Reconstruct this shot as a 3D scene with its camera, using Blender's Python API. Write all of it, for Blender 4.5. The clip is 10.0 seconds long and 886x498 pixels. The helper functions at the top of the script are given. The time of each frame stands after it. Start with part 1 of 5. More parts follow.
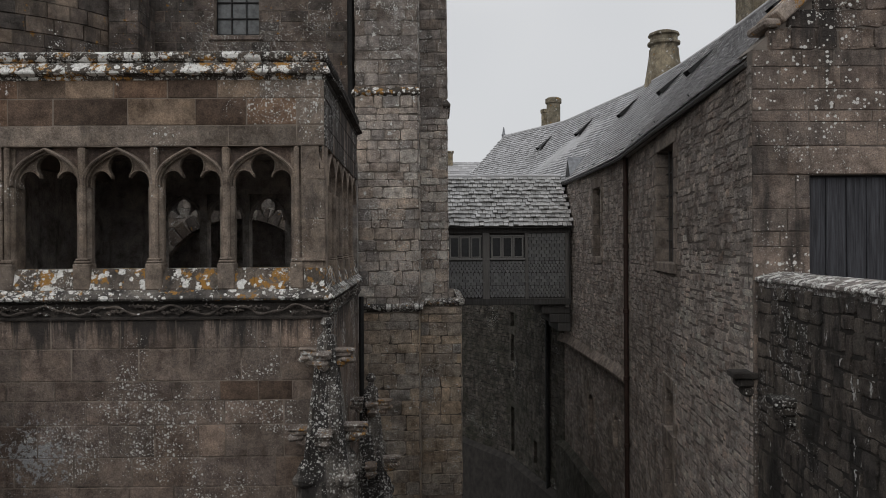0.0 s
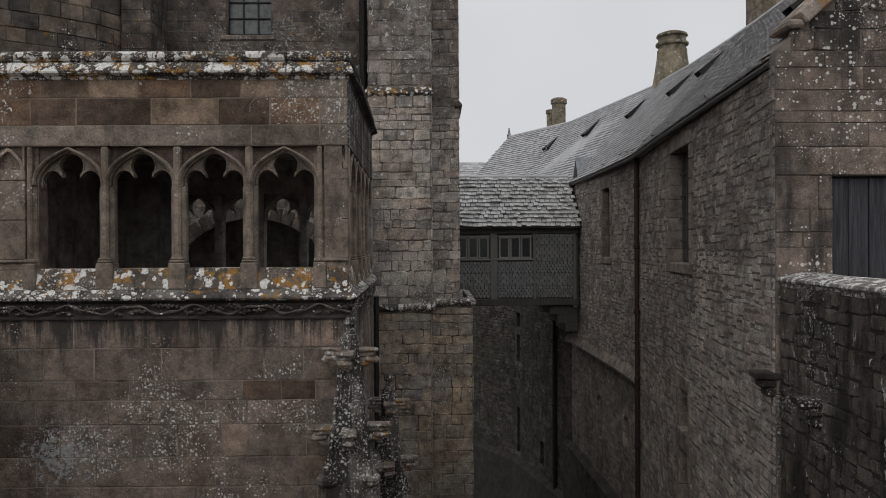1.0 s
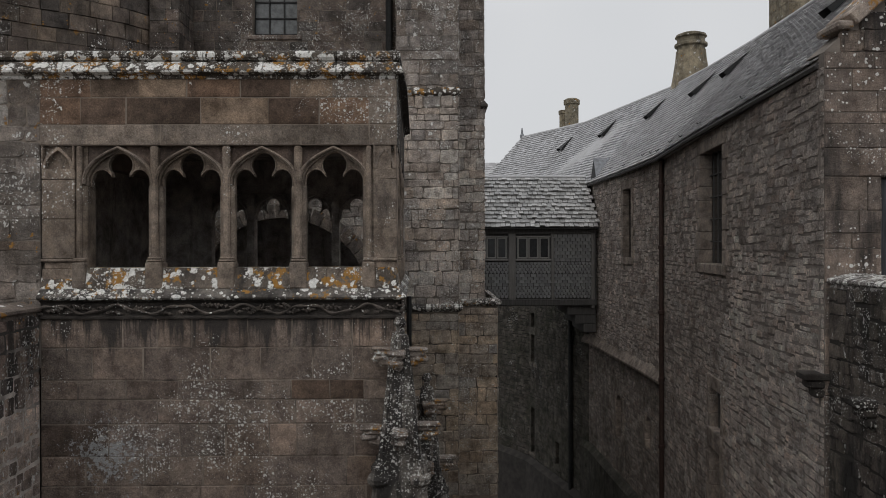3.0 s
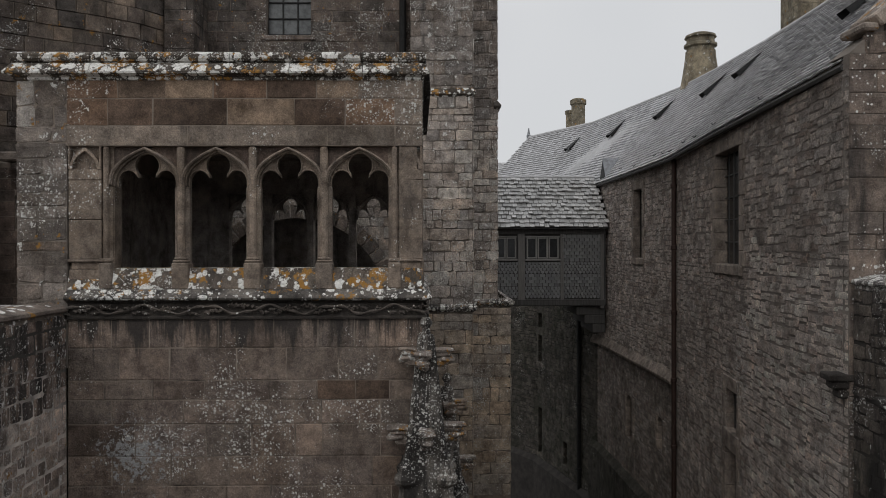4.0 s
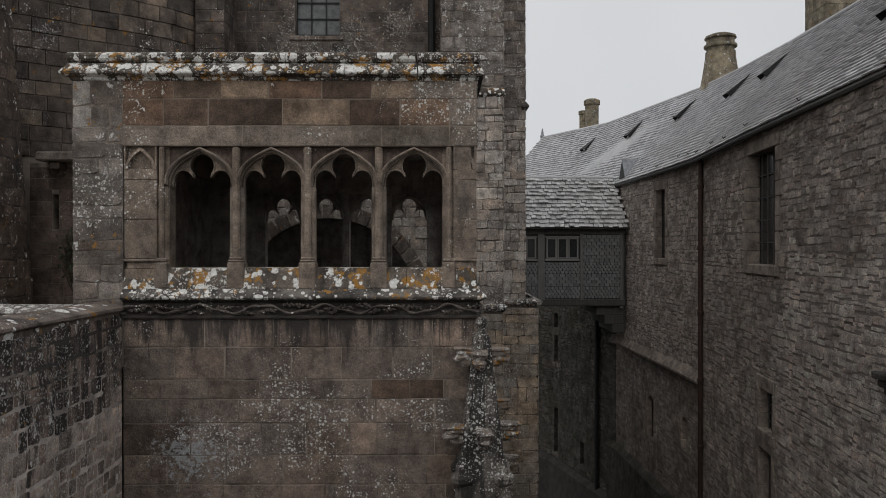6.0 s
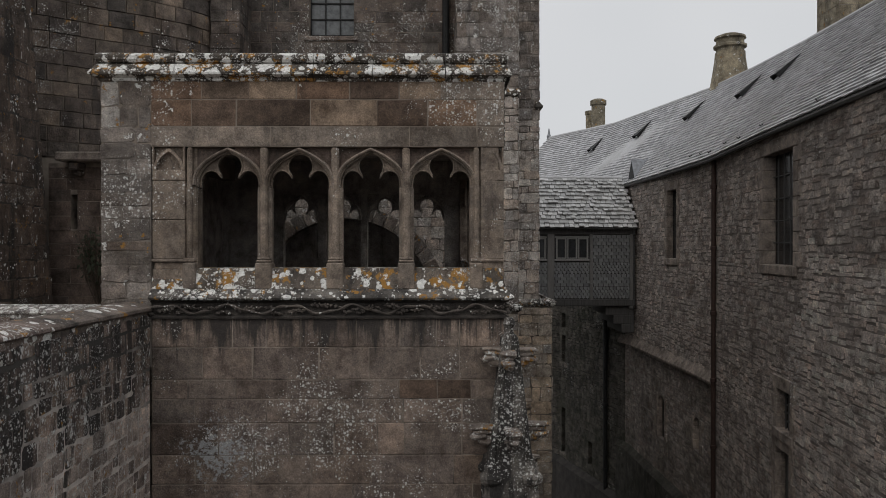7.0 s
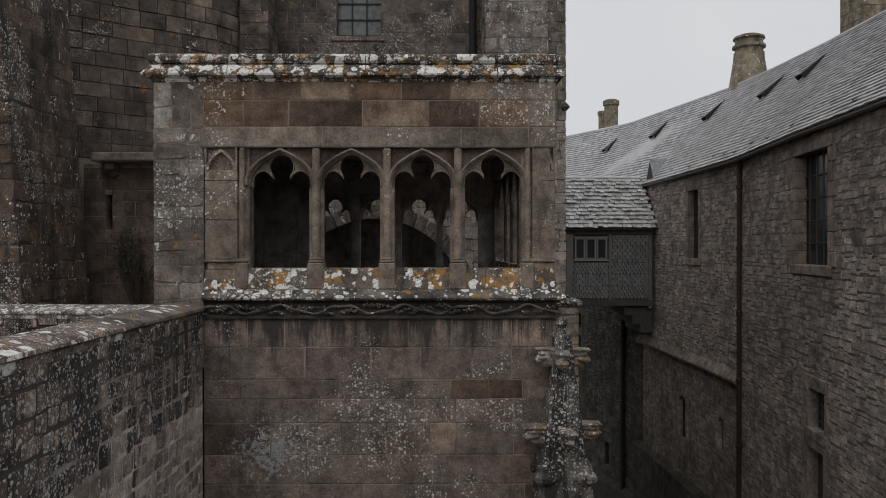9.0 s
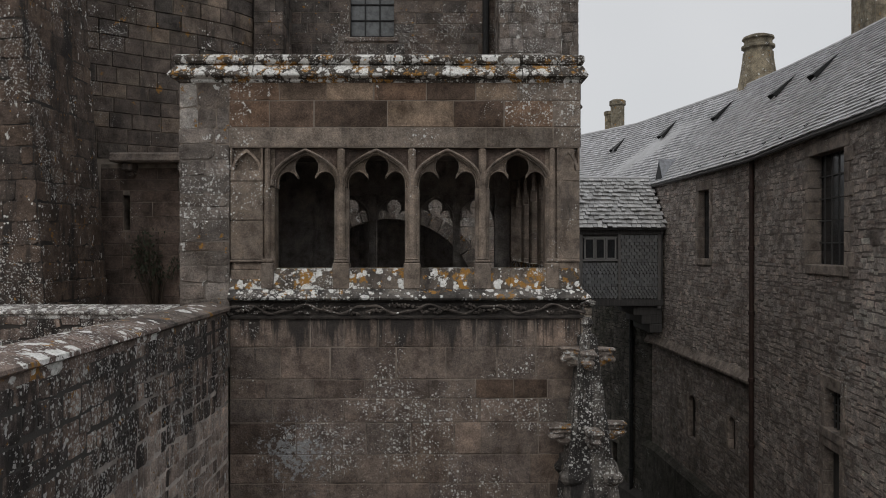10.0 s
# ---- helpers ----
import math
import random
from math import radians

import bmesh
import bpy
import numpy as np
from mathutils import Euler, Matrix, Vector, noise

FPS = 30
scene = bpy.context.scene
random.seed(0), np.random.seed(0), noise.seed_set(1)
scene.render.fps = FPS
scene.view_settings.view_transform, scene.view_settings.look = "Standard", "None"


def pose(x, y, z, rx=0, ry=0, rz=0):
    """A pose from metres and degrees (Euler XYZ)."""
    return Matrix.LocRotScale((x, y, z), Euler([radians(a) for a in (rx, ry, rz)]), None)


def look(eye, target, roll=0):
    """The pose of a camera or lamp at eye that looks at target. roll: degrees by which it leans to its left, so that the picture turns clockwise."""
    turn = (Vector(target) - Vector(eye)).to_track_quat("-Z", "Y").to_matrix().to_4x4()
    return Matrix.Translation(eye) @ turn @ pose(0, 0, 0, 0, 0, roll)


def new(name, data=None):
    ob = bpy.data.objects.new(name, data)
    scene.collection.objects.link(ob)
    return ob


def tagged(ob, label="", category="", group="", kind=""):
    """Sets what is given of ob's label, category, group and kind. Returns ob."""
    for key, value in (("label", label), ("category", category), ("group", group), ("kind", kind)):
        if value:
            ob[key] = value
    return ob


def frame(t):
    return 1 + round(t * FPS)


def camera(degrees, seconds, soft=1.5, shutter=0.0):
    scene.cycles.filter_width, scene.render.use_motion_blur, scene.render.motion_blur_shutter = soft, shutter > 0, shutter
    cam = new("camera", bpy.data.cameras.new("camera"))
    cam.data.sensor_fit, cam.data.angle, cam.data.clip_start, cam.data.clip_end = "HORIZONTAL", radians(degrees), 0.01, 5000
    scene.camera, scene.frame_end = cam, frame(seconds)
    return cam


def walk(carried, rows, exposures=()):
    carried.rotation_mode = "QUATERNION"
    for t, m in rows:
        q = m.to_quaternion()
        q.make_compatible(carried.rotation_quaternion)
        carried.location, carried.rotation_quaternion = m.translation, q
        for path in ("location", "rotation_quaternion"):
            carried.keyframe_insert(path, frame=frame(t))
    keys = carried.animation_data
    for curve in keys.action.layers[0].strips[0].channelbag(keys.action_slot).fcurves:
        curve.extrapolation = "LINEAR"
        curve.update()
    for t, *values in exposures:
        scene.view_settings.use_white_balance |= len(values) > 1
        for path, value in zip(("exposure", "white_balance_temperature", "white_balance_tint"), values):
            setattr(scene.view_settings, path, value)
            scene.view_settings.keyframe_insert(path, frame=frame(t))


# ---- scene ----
cam = camera(62.0, 10.0, 0.9)
METRES, EYE, TILT, LEAN, TURN = 3.4, 8.0, 0.0, 0.0, -0.5
ROWS = [
    (0.0, 0.0, 0.0, 0.0, -0.0, -0.28, 0.41),
    (0.5, -0.0423, 0.0018, 0.0, 0.02, -0.27, 0.33),
    (1.0, -0.092, -0.0007, -0.0009, -0.05, -0.25, 0.3),
    (1.5, -0.139, -0.0019, 0.0017, -0.04, -0.28, 0.24),
    (2.0, -0.1841, -0.0025, -0.0006, -0.0, -0.24, 0.22),
    (2.5, -0.2311, -0.0011, -0.0028, 0.01, -0.22, 0.18),
    (4.0, -0.3784, -0.0103, 0.0035, 0.03, -0.26, 0.09),
    (4.5, -0.4286, -0.0164, 0.0036, 0.06, -0.26, 0.08),
    (5.0, -0.4816, -0.0192, -0.0006, 0.05, -0.2, 0.07),
    (5.5, -0.5345, -0.0193, 0.0005, 0.07, -0.22, 0.04),
    (7.0, -0.6985, -0.0282, 0.0054, 0.03, -0.26, 0.0),
    (7.5, -0.7487, -0.0302, 0.0025, 0.06, -0.22, 0.01),
    (8.0, -0.8004, -0.0306, 0.0014, 0.04, -0.21, 0.01),
    (8.5, -0.8513, -0.0302, 0.0038, 0.04, -0.24, 0.01),
    (9.0, -0.9011, -0.0346, 0.0053, 0.05, -0.24, 0.02),
    (9.5, -0.9501, -0.0409, 0.0067, 0.07, -0.25, 0.03),
    (10.0, -0.9973, -0.0431, 0.005, 0.09, -0.23, 0.04),
]
walk(cam, [(t, pose(0, 0, EYE, TILT, LEAN, TURN) @ pose(METRES * x, METRES * y, METRES * z, 90 + pitch, roll, yaw)) for t, x, y, z, yaw, pitch, roll in ROWS])

# ---------------------------------------------------------------- light
world = bpy.data.worlds.new("overcast_sky")
scene.world = world
world.use_nodes = True
wn, wl = world.node_tree.nodes, world.node_tree.links
wn.clear()
w_out = wn.new("ShaderNodeOutputWorld")
w_bg = wn.new("ShaderNodeBackground")
w_sky = wn.new("ShaderNodeTexSky")
w_sky.sky_type, w_sky.sun_disc = "NISHITA", False
w_sky.sun_elevation, w_sky.sun_rotation = radians(43), radians(199)
w_sky.air_density, w_sky.dust_density = 1.0, 3.0
w_dim = wn.new("ShaderNodeMix")
w_dim.data_type, w_dim.blend_type = "RGBA", "MIX"
w_dim.inputs[0].default_value = 0.93
w_scale = wn.new("ShaderNodeVectorMath")
w_scale.operation = "SCALE"
w_scale.inputs["Scale"].default_value = 0.09
w_cloud = wn.new("ShaderNodeTexNoise")
w_cloud.inputs["Scale"].default_value = 1.6
w_cloud.inputs["Detail"].default_value = 3.0
w_ramp = wn.new("ShaderNodeValToRGB")
w_ramp.color_ramp.elements[0].position, w_ramp.color_ramp.elements[0].color = 0.3, (0.61, 0.625, 0.645, 1)
w_ramp.color_ramp.elements[1].position, w_ramp.color_ramp.elements[1].color = 0.7, (0.70, 0.705, 0.715, 1)
wl.new(w_sky.outputs[0], w_scale.inputs[0])
wl.new(w_scale.outputs[0], w_dim.inputs[6])
wl.new(w_cloud.outputs[0], w_ramp.inputs[0])
wl.new(w_ramp.outputs[0], w_dim.inputs[7])
wl.new(w_dim.outputs[2], w_bg.inputs["Color"])
# an overcast sky is brightest overhead
w_dir = wn.new("ShaderNodeTexCoord")
w_xyz = wn.new("ShaderNodeSeparateXYZ")
w_rise = wn.new("ShaderNodeMapRange")
for i, v in enumerate((0.3, 1.0, 1.0, 1.5)):
    w_rise.inputs[i + 1].default_value = v
wl.new(w_dir.outputs["Generated"], w_xyz.inputs[0])
wl.new(w_xyz.outputs[2], w_rise.inputs[0])
wl.new(w_rise.outputs[0], w_bg.inputs["Strength"])
wl.new(w_bg.outputs[0], w_out.inputs["Surface"])

sun_data = bpy.data.lights.new("sun", "SUN")
sun_data.energy, sun_data.angle, sun_data.color = 0.44, radians(45), (1.0, 0.96, 0.9)
sun = new("sun", sun_data)
sun.matrix_world = look((-9.6, -18, 33), (0, 10, 4))


# ---------------------------------------------------------------- materials
class Net:
    """Short way to wire shader nodes."""

    def __init__(self, name):
        self.mat = bpy.data.materials.new(name)
        self.mat.use_nodes = True
        self.tree = self.mat.node_tree
        self.tree.nodes.clear()
        self.out = self.add("ShaderNodeOutputMaterial")
        self.bsdf = self.add("ShaderNodeBsdfPrincipled")
        self.link(self.bsdf.outputs[0], self.out.inputs[0])
        self.pos = self.add("ShaderNodeNewGeometry")

    def add(self, kind):
        return self.tree.nodes.new(kind)

    def link(self, a, b):
        self.tree.links.new(a, b)

    def put(self, value, socket):
        if isinstance(value, (int, float)):
            socket.default_value = value
        elif isinstance(value, tuple):
            socket.default_value = (*value, 1.0) if len(value) == 3 and socket.type == "RGBA" else value
        else:
            self.link(value, socket)

    def scaled(self, x, y, z):
        n = self.add("ShaderNodeVectorMath")
        n.operation = "MULTIPLY"
        self.link(self.pos.outputs["Position"], n.inputs[0])
        n.inputs[1].default_value = (x, y, z)
        return n.outputs[0]

    def noise(self, scale, detail=4.0, rough=0.6, vec=None):
        n = self.add("ShaderNodeTexNoise")
        n.inputs["Scale"].default_value, n.inputs["Detail"].default_value, n.inputs["Roughness"].default_value = scale, detail, rough
        self.link(vec if vec else self.pos.outputs["Position"], n.inputs["Vector"])
        return n.outputs[0]

    def cells(self, scale, vec=None):
        n = self.add("ShaderNodeTexVoronoi")
        n.inputs["Scale"].default_value = scale
        self.link(vec if vec else self.pos.outputs["Position"], n.inputs["Vector"])
        return n.outputs["Distance"], n.outputs["Color"]

    def math(self, op, a, b=0.0):
        n = self.add("ShaderNodeMath")
        n.operation = op
        self.put(a, n.inputs[0])
        self.put(b, n.inputs[1])
        return n.outputs[0]

    def span(self, value, lo, hi, a=0.0, b=1.0):
        n = self.add("ShaderNodeMapRange")
        n.clamp = True
        self.put(value, n.inputs[0])
        for i, v in enumerate((lo, hi, a, b)):
            self.put(v, n.inputs[i + 1])
        return n.outputs[0]

    def mix(self, fac, a, b, blend="MIX"):
        n = self.add("ShaderNodeMix")
        n.data_type, n.blend_type = "RGBA", blend
        self.put(fac, n.inputs[0])
        self.put(a, n.inputs[6])
        self.put(b, n.inputs[7])
        return n.outputs[2]

    def ramp(self, fac, *stops):
        n = self.add("ShaderNodeValToRGB")
        e = n.color_ramp.elements
        while len(e) < len(stops):
            e.new(0.5)
        for el, (p, c) in zip(e, stops):
            el.position, el.color = p, (*c, 1.0)
        self.put(fac, n.inputs[0])
        return n.outputs[0]

    def piece(self):
        """A random number for each separate piece."""
        info = self.add("ShaderNodeObjectInfo")
        a = self.math("ADD", info.outputs["Random"], self.pos.outputs["Random Per Island"])
        return self.math("FRACT", a)

    def bump(self, height, strength, distance):
        n = self.add("ShaderNodeBump")
        n.inputs["Strength"].default_value, n.inputs["Distance"].default_value = strength, distance
        self.link(height, n.inputs["Height"])
        self.link(n.outputs[0], self.bsdf.inputs["Normal"])

    def done(self, colour, rough=0.9, metal=0.0, spec=0.25):
        self.put(colour, self.bsdf.inputs["Base Color"])
        self.put(rough, self.bsdf.inputs["Roughness"])
        self.put(metal, self.bsdf.inputs["Metallic"])
        self.put(spec, self.bsdf.inputs["Specular IOR Level"])
        return self.mat


def specks(net, scale, amount, patch):
    """Round specks of lichen in drifts."""
    wob = net.add("ShaderNodeVectorMath")
    wob.operation = "ADD"
    warp = net.add("ShaderNodeTexNoise")
    warp.inputs["Scale"].default_value = scale * 1.7
    off = net.add("ShaderNodeVectorMath")
    off.operation = "SCALE"
    off.inputs["Scale"].default_value = 0.7 / scale
    net.link(net.pos.outputs["Position"], warp.inputs["Vector"])
    net.link(warp.outputs["Color"], off.inputs[0])
    net.link(net.pos.outputs["Position"], wob.inputs[0])
    net.link(off.outputs[0], wob.inputs[1])
    dist, col = net.cells(scale, wob.outputs[0])
    sep = net.add("ShaderNodeSeparateColor")
    net.link(col, sep.inputs[0])
    drift = net.span(net.noise(patch, 3.0), 0.60 - 0.25 * amount, 0.74 - 0.25 * amount)
    size = net.math("MULTIPLY", net.math("POWER", sep.outputs[0], 2.5), drift)
    edge = net.math("SUBTRACT", net.math("MULTIPLY", size, 0.6), dist)
    return net.span(edge, 0.0, 0.05)


def crust(net, scale, cover, shift=0.0, streak=1.0):
    """Ragged crusts that cover about that share of the surface."""
    vec = net.add("ShaderNodeVectorMath")
    vec.operation = "ADD"
    net.link(net.scaled(1.0, 1.0, streak), vec.inputs[0])
    vec.inputs[1].default_value = (shift, shift * 0.7, shift * 0.3)
    n = net.noise(scale, 7.0, 0.62, vec.outputs[0])
    edge = 0.645 - 0.27 * cover
    gate = net.noise(scale * 3.4, 4.0, 0.6, vec.outputs[0])
    return net.math("MULTIPLY", net.span(n, edge, edge + 0.03), net.span(gate, 0.40, 0.46))


def rosettes(net, scale, cover, shift):
    """Round lichen growths, some of them run together."""
    warp = net.add("ShaderNodeTexNoise")
    warp.inputs["Scale"].default_value, warp.inputs["Detail"].default_value = scale * 2.6, 3.0
    net.link(net.pos.outputs["Position"], warp.inputs["Vector"])
    off = net.add("ShaderNodeVectorMath")
    off.operation = "MULTIPLY_ADD"
    net.link(warp.outputs["Color"], off.inputs[0])
    off.inputs[1].default_value = (0.55 / scale,) * 3
    off.inputs[2].default_value = (shift, shift * 0.7, shift * 0.3)
    total = net.add("ShaderNodeVectorMath")
    total.operation = "ADD"
    net.link(net.pos.outputs["Position"], total.inputs[0])
    net.link(off.outputs[0], total.inputs[1])
    dist, col = net.cells(scale, total.outputs[0])
    sep = net.add("ShaderNodeSeparateColor")
    net.link(col, sep.inputs[0])
    radius = net.span(sep.outputs[0], 1.0 - cover, 1.0, 0.12, 0.66)
    mask = net.math("MULTIPLY", net.span(net.math("SUBTRACT", radius, dist), 0.0, 0.05), net.span(sep.outputs[0], 1.0 - cover, 1.0 - cover + 0.01))
    return net.math("MULTIPLY", mask, net.span(net.noise(scale * 4.5, 4.0, 0.6), 0.36, 0.43))


def stone(name, shades, white=0.0, fine=0.5, orange=0.0, stain=0.5, big=8.0, bump=0.5, moss=0.0, drip=1.0, dots=0.0, streak=1.0, hard=0.16, rings=0.0, ring_scale=6.0, wash=None, patch=None, coarse=0.5, relief=0.05):
    """Weathered stone. wash: the height from which black water stains run down; patch: (x, z, width, height) of a grey lichen colony; coarse: contrast of the grain."""
    net = Net(name)
    base = net.ramp(net.piece(), *[(i / (len(shades) - 1), c) for i, c in enumerate(shades)])
    grain = net.noise(34.0, 7.0, 0.8)
    salt = net.noise(95.0, 3.0, 0.7)
    mottle = net.noise(4.5, 6.0, 0.68)
    cloud = net.noise(1.7, 4.0, 0.55)
    lo, hi = 1.0 - 0.6 * coarse, 1.0 + 0.65 * coarse
    base = net.mix(1.0, base, net.ramp(cloud, (0.34, (0.68, 0.66, 0.64)), (0.5, (1.0, 1.0, 1.0)), (0.66, (1.24, 1.22, 1.2))), "MULTIPLY")
    base = net.mix(1.0, base, net.ramp(mottle, (0.32, (0.50, 0.48, 0.47)), (0.5, (0.97, 0.97, 0.97)), (0.66, (1.36, 1.33, 1.28))), "MULTIPLY")
    base = net.mix(1.0, base, net.ramp(grain, (0.33, (lo, lo, lo)), (0.5, (1.0, 1.0, 1.0)), (0.66, (hi, hi, hi))), "MULTIPLY")
    base = net.mix(1.0, base, net.ramp(salt, (0.36, (lo, lo, lo)), (0.5, (1.0, 1.0, 1.0)), (0.64, (hi, hi, hi))), "MULTIPLY")
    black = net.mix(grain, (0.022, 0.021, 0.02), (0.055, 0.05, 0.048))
    runs = net.noise(1.0, 5.0, 0.66, net.scaled(2.6, 2.6, 0.5 * drip))
    base = net.mix(net.span(runs, 0.66 - 0.26 * stain, 0.66 - 0.26 * stain + hard, 0.0, 0.9), base, black)
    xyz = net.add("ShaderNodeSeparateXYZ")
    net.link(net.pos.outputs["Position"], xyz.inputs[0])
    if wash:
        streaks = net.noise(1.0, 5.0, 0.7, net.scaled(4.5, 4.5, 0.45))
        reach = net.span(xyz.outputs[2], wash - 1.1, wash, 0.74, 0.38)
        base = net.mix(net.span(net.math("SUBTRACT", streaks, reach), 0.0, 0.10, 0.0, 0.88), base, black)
    if moss:
        base = net.mix(net.span(net.noise(0.8, 5.0), 0.62 - 0.2 * moss, 0.8, 0.0, 0.6), base, (0.045, 0.05, 0.03))
    if orange:
        base = net.mix(crust(net, big * 0.8, orange, 7.3), base, net.mix(net.noise(40.0), (0.27, 0.125, 0.025), (0.42, 0.235, 0.07)))
    if white:
        base = net.mix(crust(net, big, white, 0.0, streak), base, net.mix(net.span(net.noise(30.0, 5.0, 0.7), 0.3, 0.6), (0.45, 0.445, 0.42), (0.84, 0.83, 0.80)))
    if patch:
        dx = net.math("DIVIDE", net.math("SUBTRACT", xyz.outputs[0], patch[0]), patch[2])
        dz = net.math("DIVIDE", net.math("SUBTRACT", xyz.outputs[2], patch[1]), patch[3])
        far = net.math("SQRT", net.math("ADD", net.math("MULTIPLY", dx, dx), net.math("MULTIPLY", dz, dz)))
        grown = net.math("SUBTRACT", net.noise(15.0, 6.0, 0.75), net.span(far, 0.0, 1.3, 0.43, 0.74))
        base = net.mix(net.span(grown, 0.0, 0.05, 0.0, 0.85), base, (0.36, 0.37, 0.375))
    if rings:
        pale = net.mix(net.span(net.noise(30.0, 5.0, 0.7), 0.3, 0.6), (0.52, 0.51, 0.48), (0.86, 0.85, 0.82))
        base = net.mix(rosettes(net, ring_scale, rings, 3.1), base, pale)
        base = net.mix(rosettes(net, ring_scale * 2.1, rings * 0.85, 11.7), base, pale)
    if dots:
        base = net.mix(specks(net, 20.0, dots, 0.9), base, (0.74, 0.73, 0.70))
    if fine:
        base = net.mix(net.math("MULTIPLY", specks(net, 27.0, fine, 0.75), 0.9), base, (0.64, 0.63, 0.60))
        base = net.mix(net.math("MULTIPLY", specks(net, 58.0, fine, 0.75), 0.9), base, (0.60, 0.59, 0.56))
    h = net.math("ADD", net.math("MULTIPLY", grain, 0.6), net.noise(11.0, 6.0, 0.7))
    net.bump(h, bump, relief)
    return net.done(base, 0.92)


TAN = [(0.165, 0.132, 0.11), (0.215, 0.172, 0.145), (0.14, 0.118, 0.104), (0.235, 0.18, 0.146), (0.19, 0.155, 0.136), (0.115, 0.088, 0.072)]
WARM = [(0.20, 0.15, 0.115), (0.27, 0.205, 0.155), (0.09, 0.065, 0.05), (0.30, 0.205, 0.14), (0.22, 0.18, 0.148), (0.125, 0.085, 0.062)]
GREY = [(0.33, 0.295, 0.268), (0.44, 0.385, 0.345), (0.22, 0.20, 0.188), (0.54, 0.485, 0.445), (0.38, 0.315, 0.265), (0.26, 0.23, 0.212)]
RUBBLE = [(0.43, 0.375, 0.34), (0.33, 0.29, 0.262), (0.50, 0.44, 0.40), (0.39, 0.335, 0.30), (0.45, 0.405, 0.375), (0.54, 0.475, 0.43), (0.37, 0.30, 0.262), (0.30, 0.27, 0.25)]
DARKS = [(0.115, 0.097, 0.087), (0.155, 0.128, 0.113), (0.085, 0.078, 0.072), (0.185, 0.148, 0.128), (0.125, 0.113, 0.103), (0.145, 0.115, 0.097)]

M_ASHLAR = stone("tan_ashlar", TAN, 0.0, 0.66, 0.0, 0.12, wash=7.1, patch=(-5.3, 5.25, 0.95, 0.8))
M_UPPER = stone("warm_ashlar", WARM, 0.0, 0.3, 0.0, 0.3)
M_BROWN = stone("dark_brown_block", [(0.085, 0.062, 0.048), (0.12, 0.085, 0.065), (0.10, 0.072, 0.055)], 0.0, 0.1, 0.0, 0.15)
M_LIGHT = stone("light_tan_block", [(0.235, 0.18, 0.138), (0.27, 0.20, 0.145)], 0.0, 0.2, 0.0, 0.15)
M_REDDISH = stone("reddish_block", [(0.18, 0.118, 0.083), (0.215, 0.145, 0.102)], 0.05, 0.5, 0.0, 0.25)
M_GREYTAN = stone("grey_tan_block", [(0.19, 0.16, 0.135), (0.225, 0.188, 0.158), (0.20, 0.165, 0.138)], 0.0, 0.35, 0.0, 0.2)
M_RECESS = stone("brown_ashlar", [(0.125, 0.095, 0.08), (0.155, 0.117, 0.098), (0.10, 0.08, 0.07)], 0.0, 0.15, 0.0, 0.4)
M_TRACERY = stone("tracery_stone", [(0.195, 0.16, 0.132), (0.23, 0.186, 0.151), (0.18, 0.15, 0.127)], 0.0, 0.3, 0.0, 0.2, 8.0, 0.4)
M_COPING = stone("lichened_coping", [(0.075, 0.065, 0.055), (0.10, 0.086, 0.073)], 0.24, 0.95, 0.40, 0.5, 6.5, rings=0.58, ring_scale=4.2)
M_SILL = stone("lichened_sill", [(0.12, 0.104, 0.088), (0.15, 0.125, 0.105)], 0.12, 0.9, 0.42, 0.5, 6.0, rings=0.42, ring_scale=7.0)
M_STRING = stone("grey_string", [(0.13, 0.12, 0.11), (0.16, 0.145, 0.13)], 0.08, 0.95, 0.16, 0.8, 8.0, rings=0.42, ring_scale=9.0)
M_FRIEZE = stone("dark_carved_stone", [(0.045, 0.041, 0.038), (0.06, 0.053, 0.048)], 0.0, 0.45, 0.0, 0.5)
M_VINE = stone("carved_vine_stone", [(0.10, 0.087, 0.079), (0.125, 0.109, 0.097)], 0.03, 0.6, 0.0, 0.4, 9.0)
M_PIER = stone("pale_rubble", [(0.17, 0.145, 0.128), (0.22, 0.19, 0.166), (0.135, 0.12, 0.11), (0.25, 0.22, 0.198), (0.19, 0.152, 0.126), (0.42, 0.39, 0.36)], 0.06, 0.36, 0.02, 0.15, 6.0, 0.9)
M_TOWER = stone("tower_stone", [tuple(min(0.58, 1.12 * v) for v in c) for c in GREY], 0.10, 0.6, 0.0, 0.15, 5.0, 0.9)
M_TOWERTOP = stone("tower_upper_stone", [tuple(0.62 * v for v in c) for c in GREY], 0.12, 0.8, 0.0, 0.35, 6.0, 0.9)
M_TOWERLOW = stone("tower_base_stone", [(0.36, 0.32, 0.275), (0.42, 0.325, 0.24), (0.32, 0.30, 0.28), (0.46, 0.37, 0.28), (0.34, 0.295, 0.255)], 0.05, 0.6, 0.0, 0.25, 7.0, 0.9)
M_CHURCH = stone("church_stone", DARKS, 0.03, 0.6, 0.03, 0.45, 7.0, 0.8)
M_LEFT = stone("black_stained_rubble", [(0.34, 0.255, 0.21), (0.15, 0.125, 0.115), (0.44, 0.335, 0.275), (0.21, 0.17, 0.15), (0.11, 0.096, 0.09)], 0.10, 1.2, 0.01, 0.86, 9.0, 1.0, 0.0, 1.4, 0.5, 0.6, 0.1)
